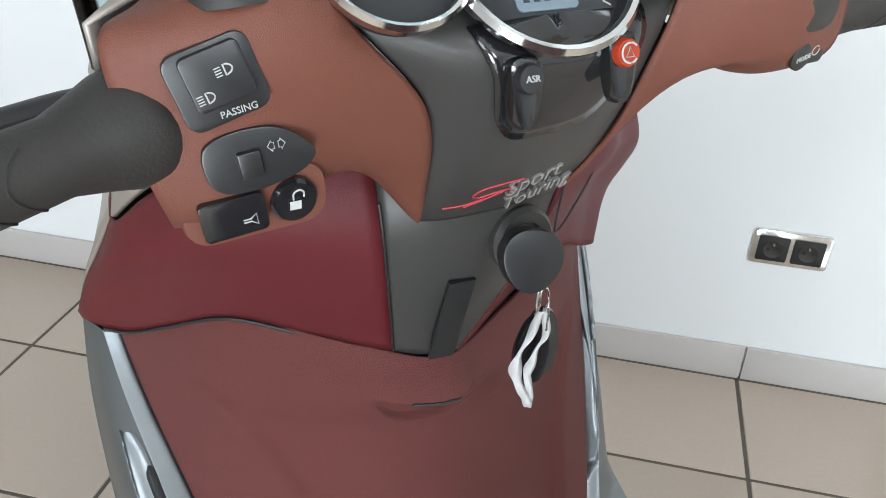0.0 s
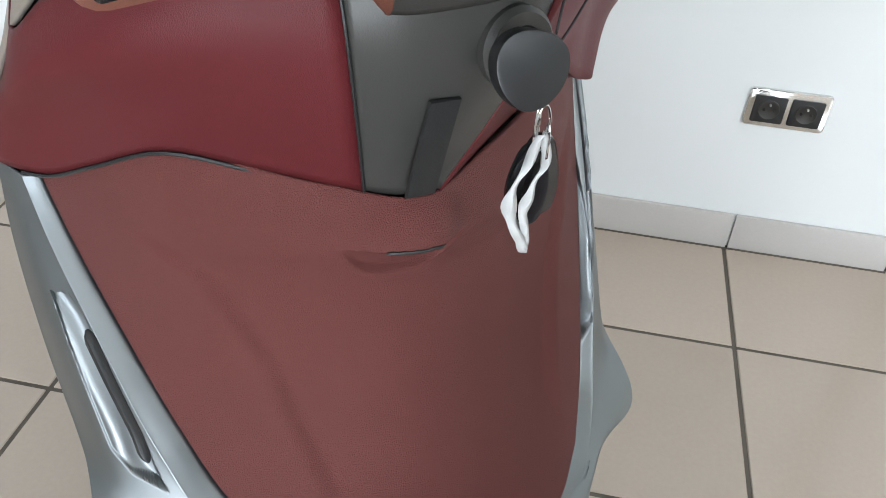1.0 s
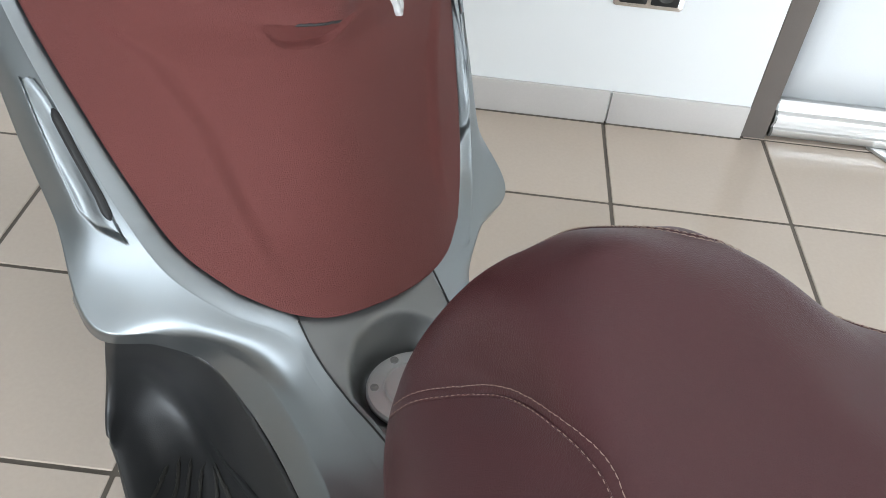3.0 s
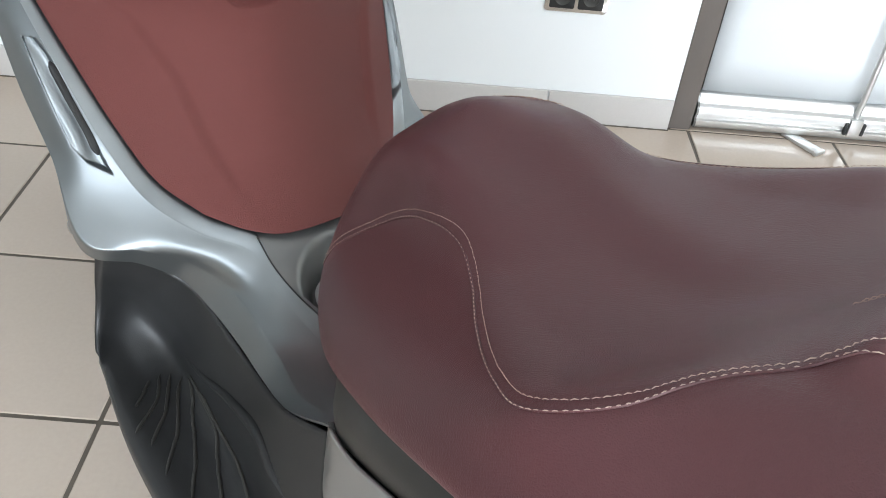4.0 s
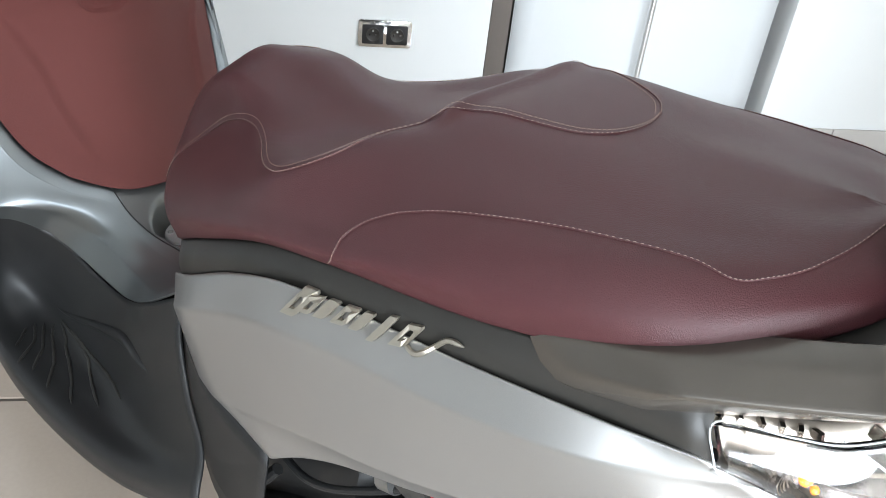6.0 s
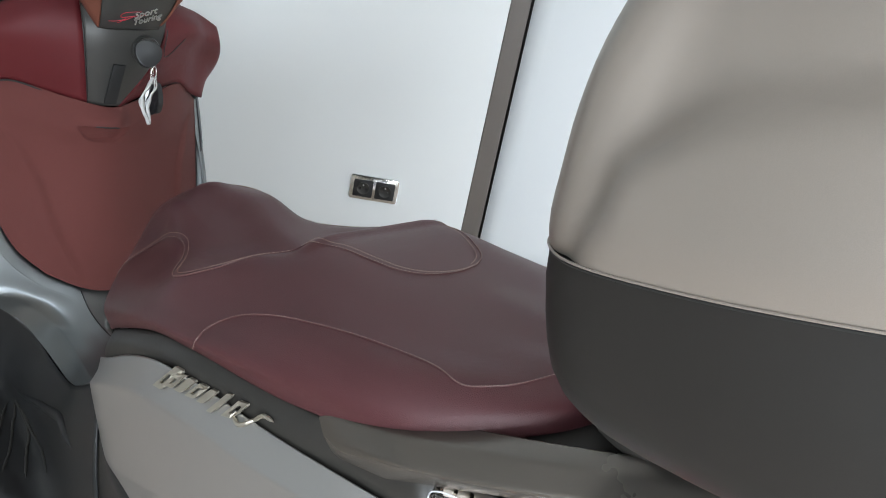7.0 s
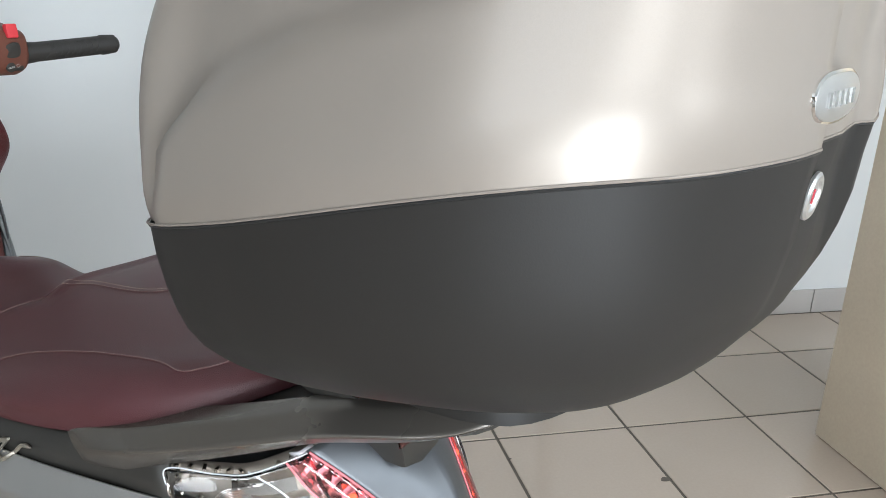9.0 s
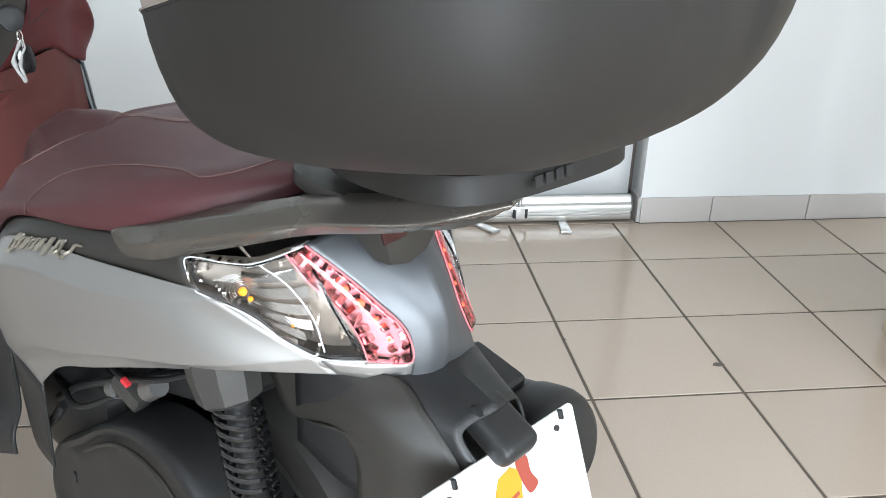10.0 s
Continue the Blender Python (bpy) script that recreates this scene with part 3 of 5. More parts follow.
# the air vent's outline, x and z
VENT = [(-.2278, .7201), (-.2173, .721), (-.2106, .7043), (-.2042, .6664), (-.1969, .6283), (-.1955, .6081), (-.1914, .5888), (-.2111, .6001), (-.2203, .6145), (-.2237, .6486), (-.2267, .6883)]


def inside(y, z, poly):
    """How far inside the outline a place lies, outside below nought."""
    best, odd = 1.0, False
    for (a, b), (c, d) in zip(poly, poly[1:] + poly[:1]):
        w = min(1, max(0, ((y - a) * (c - a) + (z - b) * (d - b)) / ((c - a) ** 2 + (d - b) ** 2)))
        best = min(best, math.hypot(y - a - w * (c - a), z - b - w * (d - b)))
        if (b > z) != (d > z) and y < a + (z - b) / (d - b) * (c - a):
            odd = not odd
    return best if odd else -best


def blend(a, b, w):
    """Points between two rails."""
    return [tuple(np.array(p) * (1 - w) + np.array(q) * w) for p, q in zip(a, b)]


VENT_EDGE = spline(VENT[1:7], 60)
frames = []
for s in (0, 1):
    rails = [L_, I_, blend(I_, K_, .96), K_, blend(K_, M_, .05), M_, blend(M_, O_, .94), O_, N_]
    if s:
        # the right side's inner edge follows the wider panel
        rails = [[(x - .026 * w * ease(-.075, -.118, x), y, z - .014 * w * ease(-.075, -.118, x)) for x, y, z in r] for r, w in zip(rails, (1, 1, .92, .9, .86, .5, .05, 0, 0))]
    g = skin(rails, 460, 190)
    for row in g[:265]:
        for p in row:
            # the lens-shaped hollow of the air vent
            if -.232 < p[0] < -.188 and .582 < p[2] < .726:
                edge = min(math.hypot(p[0] - a, p[2] - b) for a, b in VENT_EDGE)
                p[1] += .011 * ease(-.0004, .0014, inside(p[0], p[2], VENT)) * (.18 + .82 * ease(.021, .004, edge))
    tree = surface(g)
    sg = -1 if s else 1
    flip = np.array([sg, 1, 1])
    g = g * flip
    if s:
        for row in g:
            for p in row:
                p[2] -= .024 * ease(.08, .20, p[0]) * ease(.68, .56, p[2])
    ob = part("shield_frame", bm_grid(g), SILVER, scooter, "satin silver legshield surround and floor apron", thick=0.003, angle=50)
    frames.append(ob)
    if s:
        continue
    slot = np.array(laid_on(tree, [(-.2118, .192, .700), (-.2085, .174, .671), (-.2040, .151, .635), (-.1995, .133, .608)], 24, .0028, (-.1, -1, .2)))
    part("vent_slot", bm_tube(slot * flip, [.0012, .0040] + [.0050] * 20 + [.0040, .0012], 8, flat=.7), BLACK, ob, "black air slot")

# tunnel cover with the fuel filler well
W_c = Vector((.0, -.092, .478))
CAP_N = Vector((0, .10, 1)).normalized()
seam_left = spline(I_[6:], 90)
tun = []
for w in [-.05] + list(np.linspace(0, 1, 90)):
    left = seam_left[int(round(max(0, w) * 89))] + np.array([0, 0, 0]) + (np.array([-.004, .035, .004]) if w < 0 else 0)
    row = []
    for x in np.linspace(-1, 1, 71):
        p = Vector((abs(left[0]) * x, left[1], left[2] + 0.008 * (1 - x * x) * min(1, max(0, w) * 5)))
        d = math.hypot(p.x - W_c.x, (p.y - W_c.y) * 0.95)
        dip = max(0.0, min(1.0, (.068 - d) / .016))
        dip = dip * dip * (3 - 2 * dip)
        z_cap = W_c.z - .010 - (p.y - W_c.y) * .10
        p.z = p.z * (1 - dip) + min(p.z, z_cap) * dip
        row.append(p)
    tun.append(row)
tunnel = part("tunnel_cover", bm_grid(tun), TITAN, scooter, "satin grey tunnel cover with filler well", thick=0.003, angle=60)
for s in (-1, 1):
    seam = [Vector((s * abs(p[0]), p[1], p[2] + .0008)) for p in seam_left]
    part("cover_seam", bm_tube(seam, .0011, 6), BLACK, tunnel, "dark joint line")
mcap = frame_on(W_c + Vector((0, 0, -.004)), CAP_N, (0, 1, 0))
cap = part("fuel_cap", bm_lathe(((0, 0), (.050, 0), (.050, .004), (.048, .0065), (.034, .0065), (.033, .0045), (.031, .0045), (.030, .0075), (0, .0075)), mcap, 48), SATIN, scooter, "round satin aluminium fuel cap")
for k in range(6):
    a = radians(90 + 60 * k)
    sc = part("screw", bm_lathe(((0, 0), (.0042, 0), (.0042, .0022), (.0022, .0022), (.0022, .0008), (0, .0008)), mcap @ pose(.0415 * math.cos(a), .0415 * math.sin(a), .006), 14), STEEL, cap)
part("cap_latch", bm_prism([(-.012, .013), (.010, .013), (.010, -.006), (0, -.014), (-.012, -.006)], .0022, mcap @ pose(0, .003, .0075, 0, 0, -25), .0008), SATIN, cap)
part("cap_slot", bm_box(.018, .0035, .003, mcap @ pose(.006, .016, .009, 0, 0, -25), .0006), BLACK, cap)

# footboards
F_in = [(-.236, .098, .502), (-.190, .080, .487), (-.150, .052, .452), (-.137, -.030, .423), (-.144, -.12, .438), (-.162, -.215, .494), (-.168, -.31, .562)]
F_a = [(-.238, .118, .45), (-.198, .122, .42), (-.165, .098, .37), (-.160, 0, .348), (-.168, -.11, .365), (-.182, -.22, .43), (-.188, -.335, .53)]
F_b = [(-.242, .128, .40), (-.205, .138, .365), (-.178, .108, .315), (-.178, 0, .304), (-.186, -.12, .31), (-.196, -.24, .36), (-.204, -.37, .47)]
F_c = [(-.250, .122, .37), (-.225, .128, .335), (-.215, .100, .307), (-.220, 0, .300), (-.222, -.13, .303), (-.222, -.27, .33), (-.222, -.42, .42)]
F_d = [(-.258, .105, .35), (-.258, .100, .325), (-.262, .075, .310), (-.270, 0, .303), (-.272, -.13, .306), (-.262, -.28, .325), (-.244, -.44, .39)]
F_e = [(-.260, .110, .33), (-.260, .100, .305), (-.264, .075, .285), (-.272, 0, .275), (-.274, -.13, .275), (-.264, -.28, .29), (-.246, -.44, .355)]
board_grid = skin([F_in, F_a, F_b, F_c, F_d, F_e], 44, 40)
boards = [part("footboard", bm_grid(board_grid * np.array(k)), BLACK, scooter, "black ribbed plastic footboard", thick=0.004) for k in ((1, 1, 1), (-.84, 1, .97))]
tread = surface(skin([F_in, F_a, F_b, F_c, F_d, F_e], 44, 40))
RIBS = [[(-.213, .072), (-.228, .052), (-.244, .035)], [(-.198, .074), (-.221, .033), (-.261, -.005)], [(-.188, .068), (-.216, .014), (-.251, -.031)],
        [(-.184, .054), (-.214, -.019), (-.254, -.081)], [(-.178, .042), (-.205, -.048), (-.243, -.129)], [(-.168, .042), (-.189, -.06), (-.221, -.159)],
        [(-.168, .009), (-.179, -.056), (-.173, -.122), (-.187, -.184)]]
for s, board in zip((1, -1), boards):
    swell = np.array(laid_on(tread, [(-.175, .114, .330), (-.165, .059, .324), (-.161, -.073, .364), (-.176, -.184, .410), (-.191, -.262, .417)], 40, -.003, (-.6, 0, 1))) * np.array([1, 1, 1] if s > 0 else [-.84, 1, .97])
    part("board_swell", bm_tube(swell, [.0005 + .0085 * math.sin(math.pi * min(1, k / 30) / 2) * (1 if k < 34 else (40 - k) / 6) for k in range(40)], 16), BLACK, board, "rounded swell along the tunnel")
    for rib in RIBS:
        row = np.array(laid_on(tread, [(x, y, .312) for x, y in rib], 24, .0008, (0, 0, 1))) * np.array([1, 1, 1] if s > 0 else [-.84, 1, .97])
        part("rib", bm_tube(row, [.0005, .0014] + [.0024] * 20 + [.0014, .0005], 8), DARK, board, "raised tread rib")

part("frame_bolt", bm_lathe(((0, -.006), (.005, -.006), (.005, 0), (.009, 0), (.009, .004), (.006, .006), (0, .006)), pose(-.243, .129, .528, 0, -90, 0), 14), STEEL, scooter, "small steel bolt on the apron edge")

# front cowl, seen as a pale edge round the legshield
K0 = [(-.234, .288, .80), (-.228, .258, .853), (-.221, .242, .877), (-.213, .232, .897), (-.199, .207, .928), (-.170, .170, .965), (-.1, .128, 1.0), (0, .113, 1.01)]
K1 = [(-.180, .42, .76), (-.185, .41, .83), (-.182, .40, .89), (-.175, .39, .93), (-.19, .36, .99), (-.13, .33, 1.03), (-.06, .31, 1.04), (0, .305, 1.04)]
K2 = [(-.12, .56, .72), (-.13, .56, .79), (-.128, .55, .85), (-.12, .54, .90), (-.10, .50, .97), (-.07, .46, 1.01), (-.03, .44, 1.03), (0, .44, 1.03)]
K3 = [(0, .60, .70), (0, .60, .77), (0, .59, .84), (0, .58, .90), (0, .54, .97), (0, .49, 1.01), (0, .465, 1.03), (0, .46, 1.03)]
cowl = skin([K0, K1, K2, K3], 24, 20)
part("front_cowl", bm_grid(both(cowl)), PALE, scooter, "pale champagne silver front cowl", thick=0.004)
K4 = [(-.228, .305, .79), (-.226, .27, .66), (-.226, .21, .57), (-.224, .13, .51), (-.20, .15, .42), (-.12, .2, .36)]
K5 = [(-.18, .42, .76), (-.175, .42, .64), (-.17, .38, .54), (-.2, .32, .46), (-.16, .3, .39), (-.1, .28, .34)]
K6 = [(-.12, .56, .72), (-.11, .55, .6), (-.10, .52, .5), (-.09, .45, .43), (-.07, .38, .37), (-.05, .33, .34)]
K7 = [(0, .60, .70), (0, .58, .58), (0, .54, .48), (0, .47, .42), (0, .4, .36), (0, .34, .33)]
part("lower_cowl", bm_grid(both(skin([K4, K5, K6, K7], 24, 20))), PALE, scooter, "champagne silver front apron", thick=0.004)


# ---- handlebar ----
H0 = [(-.192, .022, 1.112), (-.165, .026, 1.128), (-.135, .020, 1.142), (-.118, .010, 1.142)]
H1 = [(-.2085, .000, 1.108), (-.165, -.014, 1.113), (-.130, -.012, 1.116), (-.106, -.003, 1.109)]
H2 = [(-.2035, -.010, 1.062), (-.160, -.016, 1.062), (-.115, -.010, 1.062), (-.0625, .002, 1.056)]
H3 = [(-.192, -.006, 1.022), (-.155, -.008, 1.018), (-.106, .006, 1.030), (-.0490, .027, .998)]
H4 = [(-.188, .020, 1.010), (-.150, .020, 1.008), (-.0985, .030, 1.019), (-.0430, .052, .962)]
H5 = [(-.188, .060, 1.02), (-.150, .065, 1.03), (-.098, .07, 1.032), (-.046, .075, .985)]
bar = skin([H0, H1, H2, H3, H4, H5], 30, 36)
H3r = [(.198, -.004, 1.052), (.155, -.006, 1.052), (.118, .006, 1.060), (.068, .022, 1.006)]
H4r = [(.192, .020, 1.044), (.150, .022, 1.046), (.110, .034, 1.058), (.058, .052, .968)]
H5r = [(.190, .060, 1.055), (.150, .065, 1.06), (.107, .07, 1.062), (.060, .075, .985)]
H0r = [(.205, .045, 1.128), (.165, .030, 1.142), (.125, .020, 1.150), (.092, .012, 1.142)]
H1r = [(.212, .000, 1.113), (.165, -.014, 1.120), (.122, -.012, 1.122), (.085, -.003, 1.108)]
H2r = [(.206, -.010, 1.062), (.160, -.016, 1.062), (.120, -.010, 1.062), (.0745, .003, 1.058)]
bar_right = skin([H0r, H1r, H2r, H3r, H4r, H5r], 30, 36)
covers = [part("handlebar_cover", bm_grid(g), ORANGE, scooter, "tan orange grained handlebar cover", thick=0.003) for g in (bar, bar_right)]
# pale outer cover ahead of it
J0 = [(-.197, .026, 1.113), (-.165, .030, 1.130), (-.12, .018, 1.152), (0, .03, 1.155)]
J1 = [(-.2125, .018, 1.108), (-.188, .045, 1.118), (-.12, .09, 1.17), (0, .10, 1.175)]
J2 = [(-.2105, .022, 1.086), (-.17, .11, 1.11), (-.11, .14, 1.12), (0, .15, 1.125)]
J3 = [(-.198, .05, 1.055), (-.16, .10, 1.06), (-.1, .13, 1.06), (0, .14, 1.06)]
J4 = [(-.186, .040, 1.010), (-.15, .085, 1.01), (-.1, .12, 1.02), (0, .13, 1.02)]
part("headlamp_cover", bm_grid(both(np.array([spline(r, 24) for r in (J0, J1, J2, J3)]))), PALE, scooter, "champagne silver outer handlebar cover", thick=0.003)
part("cover_underside", bm_grid(np.array([spline(r[:3], 16) for r in (J3, J4)])), PALE, scooter, "champagne silver underside of the left cover", thick=0.003)

# dash: graphite surround with a piano black inlay
G0 = [(-.094, .020, 1.112), (-.060, .020, 1.112), (0, .022, 1.114)]
G1 = [(-.089, -.004, 1.098), (-.050, -.012, 1.088), (0, -.015, 1.084)]
G2 = [(-.0655, .001, 1.056), (-.040, -.008, 1.058), (0, -.012, 1.058)]
G3 = [(-.0595, .023, 1.001), (-.035, .018, 1.004), (0, .014, 1.005)]
G4 = [(-.0495, .053, .962), (-.03, .052, .960), (0, .050, .960)]
GL = [(-.118, .018, 1.122), (-.104, .003, 1.105), (-.0620, .006, 1.056), (-.0485, .031, .997), (-.0425, .055, .961)]
GR = [(.094, .018, 1.118), (.086, .004, 1.100), (.0735, .006, 1.056), (.066, .027, 1.003), (.059, .055, .962)]
dash_rows = [[a, l[1], l[2], (-l[1][0], *l[1][1:]), b] for a, l, b in zip(GL, (G0, G1, G2, G3, G4), GR)]
dash_grid = np.array([spline(c, 33) for c in np.array([spline([r[k] for r in dash_rows], 34) for k in range(5)]).transpose(1, 0, 2)])
dash = part("dash_panel", bm_grid(dash_grid), GREY, scooter, "graphite dash surround", thick=0.003)
ARC = spline([(-.046, 1.098), (-.036, 1.075), (-.027, 1.045), (-.018, 1.036), (.0, 1.035), (.030, 1.040), (.042, 1.052), (.053, 1.074), (.060, 1.104)], 30)


DASH_TREE = surface(dash_grid)


def dash_y(x, z):
    place = DASH_TREE.ray_cast(Vector((x, -.3, z)), Vector((0, 1, 0)))[0]
    return place.y if place else .02


inlay = [[(a[0] * w + .005 * (1 - w), dash_y(a[0] * w + .005 * (1 - w), a[1] * w + 1.10 * (1 - w)) - .003, a[1] * w + 1.10 * (1 - w)) for a in ARC] for w in np.linspace(0.02, 1, 10)]
black = part("dash_inlay", bm_grid(inlay), GLOSS, dash, "piano black dash inlay", thick=0.003)


def dash_button(x, z, mat, name, label):
    n = Vector((0, -1, .25)).normalized()
    y = dash_y(x, z) - .003
    pod = [(-.008, .008), (.008, .008), (.009, -.004), (.002, -.026), (-.003, -.026), (-.009, -.004)]
    part("button_pod", bm_prism([tuple(p) for p in spline(pod, 28, True)], .009, frame_on((x, y + .002, z), n), .003), GLOSS, dash, "glossy raised pod")
    b = part(name, bm_lathe(((0, 0), (.0075, 0), (.0075, .004), (.0066, .006), (0, .0063)), frame_on((x, y - .005, z + .001), n)), mat, dash, label)
    return b, frame_on((x, y - .0117, z + .0028), n)


b, m = dash_button(-.022, 1.074, BLACK, "traction_button", "round black traction button")
part("lettering", bm_text("ASR", .0046, m), WHITE_INK, b)
b, m = dash_button(.034, 1.081, ORANGE_BUTTON, "hazard_button", "round lit orange warning button")
sign = bm_tube([m @ Vector((.005 * math.cos(w), .005 * math.sin(w), 0)) for w in np.linspace(.7, 5.6, 22)], .0006, 5)
bm_tube([m @ Vector(p) for p in ((-.0026, -.002, 0), (.0026, -.002, 0), (0, .0028, 0))], .0005, 5, sign, closed=True)
part("symbol", sign, WHITE_INK, b)


# three dials above
def dial(x, y, z, r, face):
    m = frame_on((x, y, z), (0, -.72, .69), (0, 1, .8))
    g = part("instrument_dial", bm_lathe(((0, -.012), (r * .9, -.012), (r * .92, -.002), (r * .93, 0), (r * .90, 0), (r * .885, -.010), (0, -.0105)), m, 48), face, scooter, "round instrument with chrome rim")
    part("rim", bm_lathe(((r * .91, -.004), (r * 1.0, -.004), (r * 1.02, .001), (r * .98, .004), (r * .93, .003), (r * .905, -.003)), m, 48, open_ring=True), CHROME, g)
    for k in range(11):
        a = radians(215 - 25 * k)
        part("tick", bm_box(.0008, .005, .0004, m @ pose(.78 * r * math.cos(a), .78 * r * math.sin(a), -.0098, 0, 0, math.degrees(a) - 90)), WHITE_INK, g)
    part("needle", bm_box(r * .6, .0007, .0005, m @ pose(-.25 * r, -.012, -.0088, 0, 0, 20)), RED_INK, g)
    return g, m


big, mb = dial(.002, .008, 1.126, .055, DIAL)
part("display", bm_prism(rounded(.036, .015, .003), .0008, mb @ pose(0, -.018, -.0102)), LCD, big, "grey digital display")
for k in range(5):
    part("digit_bar", bm_box(.0034, .0055, .0003, mb @ pose(-.012 + .006 * k, -.018, -.0092)), DIAL, big)
dial(-.080, .006, 1.131, .039, DIAL)
dial(.082, .008, 1.133, .037, DIAL)
hood = [[(x, .10 + .01 * math.cos(x * 12) - .05 * w, 1.165 + .028 * math.sin(math.pi * (0.15 + 0.75 * w)) - .12 * x * x) for w in np.linspace(0, 1, 8)] for x in np.linspace(-.105, .118, 24)]
part("dash_hood", bm_grid(hood), GREY, scooter, "graphite hood behind the instruments", thick=0.003)

# script badge on the dash, as plain strokes
def on_dash(u, v):
    x, z = .008 + u, .984 + .85 * v
    return Vector((x, dash_y(x, z) - .0006, z))


tilt = frame_on(on_dash(.006, .003) + Vector((0, -.0030, 0)), (.02, -.93, -.36), (0, 0, 1))
bdg = part("script_badge", bm_text("Sport", .0165, tilt @ pose(.004, .0075, 0, 0, 0, 20), .0012, shear=.4), SATIN, scooter, "slanting chrome lettering")
part("script_line", bm_text("Touring", .0145, tilt @ pose(.009, -.0035, 0, 0, 0, 20), .0012, shear=.4), SATIN, bdg)
for loop in ([(-.040, -.010), (-.026, -.008), (-.016, -.002), (-.026, .002), (-.024, .008), (-.008, .013), (.004, .014)],
             [(-.026, -.012), (-.014, -.004), (-.004, .004), (-.022, -.001), (.000, .005), (.016, .007)]):
    part("red_stroke", bm_tube([on_dash(x, y) for x, y in spline(loop, 30)], .0006, 6), RED_INK, bdg, "red flourish of the badge")


# grips, levers, mirrors
for s in (-1, 1):
    lean = (lambda x: (.006 - .62 * (x - .2), 1.066 - .02 * (x - .2))) if s < 0 else (lambda x: (.010 - .10 * (x - .2), 1.081 + .07 * (x - .2)))
    path = [(s * x, *lean(x)) for x in (.194, .200, .208, .220, .233, .345, .350, .353, .378, .384)]
    wide = [.024, .0265, .0255, .021, .0168, .0172, .0172, .0185, .0165, .011] if s < 0 else [.019, .020, .0195, .0185, .0172, .0170, .0170, .0185, .0165, .011]
    grip = part("grip", bm_tube(path, wide, 28), RUBBER, scooter, "worn black rubber grip")
    for k in range(9):
        x = .245 + .011 * k
        arc = []
        for w in np.linspace(0, 1.9, 12):
            along = x + .006 * math.sin(w * 2.2)
            arc.append((s * along, lean(along)[0] + .0172 * math.cos(w + 2.2) * (1.17 if s < 0 else 1), lean(along)[1] + .0172 * math.sin(w + 2.2)))
        part("grip_groove", bm_tube(arc, .0006, 5), RUBBER, grip)
    lever = spline([(s * .185, .060, 1.080), (s * .215, .085, 1.079), (s * .26, .082, 1.081), (s * .32, .070, 1.086), (s * .375, .062, 1.090)], 24)
    if s < 0:
        lever = spline([(-.185, .046, 1.064), (-.215, .071, 1.058), (-.26, .068, 1.052), (-.32, .056, 1.052), (-.375, .048, 1.055)], 24)
    part("brake_lever", bm_tube(lever, [.008] * 4 + [.0075] * 18 + [.009, .007], 12, flat=.7), BLACK, scooter, "black brake lever")
    base = Vector((-.155, .006, 1.126)) if s < 0 else Vector((.163, .028, 1.138))
    mir = part("mirror_boot", bm_lathe(((0, -.012), (.0195, -.012), (.0195, .004), (.0160, .012), (.0145, .020), (.011, .026), (0, .027)), pose(*base) @ pose(0, 0, 0, -12, s * 4, 0)), RUBBER, scooter, "black rubber mirror boot")
    part("mirror_stem", bm_tube(spline([base + Vector((0, .005, .022)), base + Vector((s * .006, .012, .045)), base + Vector((s * .03, .02, .085)), base + Vector((s * .09, .03, .15)), base + Vector((s * .12, .03, .19))], 20), [.008] * 5 + [.0055] * 15, 10), BLACK, mir)
    shell = bm_lathe(((0, 0), (.03, .001), (.05, .008), (.056, .02), (.054, .028), (0, .028)), frame_on(base + Vector((s * .15, .035, .215)), (s * -.1, 1, .1)) @ Matrix.Diagonal((1.3, .8, 1, 1)), 28)
    part("mirror_head", shell, BLACK, mir)
    if s > 0:
        part("lever_arm", bm_tube(spline([base + Vector((0, .004, .024)), base + Vector((-.020, .01, .034)), base + Vector((-.042, .016, .048))], 10), .0045, 8), BLACK, mir)
        part("lever_knob", bm_lathe(((0, -.009), (.006, -.007), (.009, 0), (.006, .007), (0, .009)), pose(*(base + Vector((-.045, .017, .050)))), 16), BLACK, mir)


# left switches
def face_on(x, z):
    return frame_on((x, -.0168, z), (-.05, -1, .08))


def switch_plate(x, z, outline, name, label, depth=.003, mat=SWITCH, turn=0, m0=None):
    m = (m0 or face_on(x, z)) @ pose(0, 0, 0, 0, 0, turn)
    return part(name, bm_prism([tuple(p) for p in outline], depth, m, .001), mat, covers[0], label), m @ pose(0, 0, depth)


sw, m = switch_plate(-.168, 1.0895, rounded(.037, .034, .006), "beam_switch", "black dipped-beam rocker switch", turn=18)
part("rocker", bm_prism(rounded(.026, .024, .003), .0035, m @ pose(.001, .003, 0), .001), SWITCH, sw)
ink = bmesh.new()
for dx, dy in ((-.0065, -.003), (.0045, .005)):
    mm = m @ pose(dx, dy, .0038) @ Matrix.Scale(.78, 4)
    bm_tube([mm @ Vector(p) for p in spline([(0, .003, 0), (.003, .002, 0), (.0042, 0, 0), (.003, -.002, 0), (0, -.003, 0)], 12)], .0004, 5, ink, closed=True)
    for k in range(4):
        bm_box(.0035, .0006, .0004, mm @ pose(-.0035, .0022 - .0015 * k, 0), bm=ink)
part("symbol", ink, WHITE_INK, sw)
part("lettering", bm_text("PASSING", .0042, m @ pose(.0035, -.0138, .0004, 0, 0, -6)), WHITE_INK, sw)
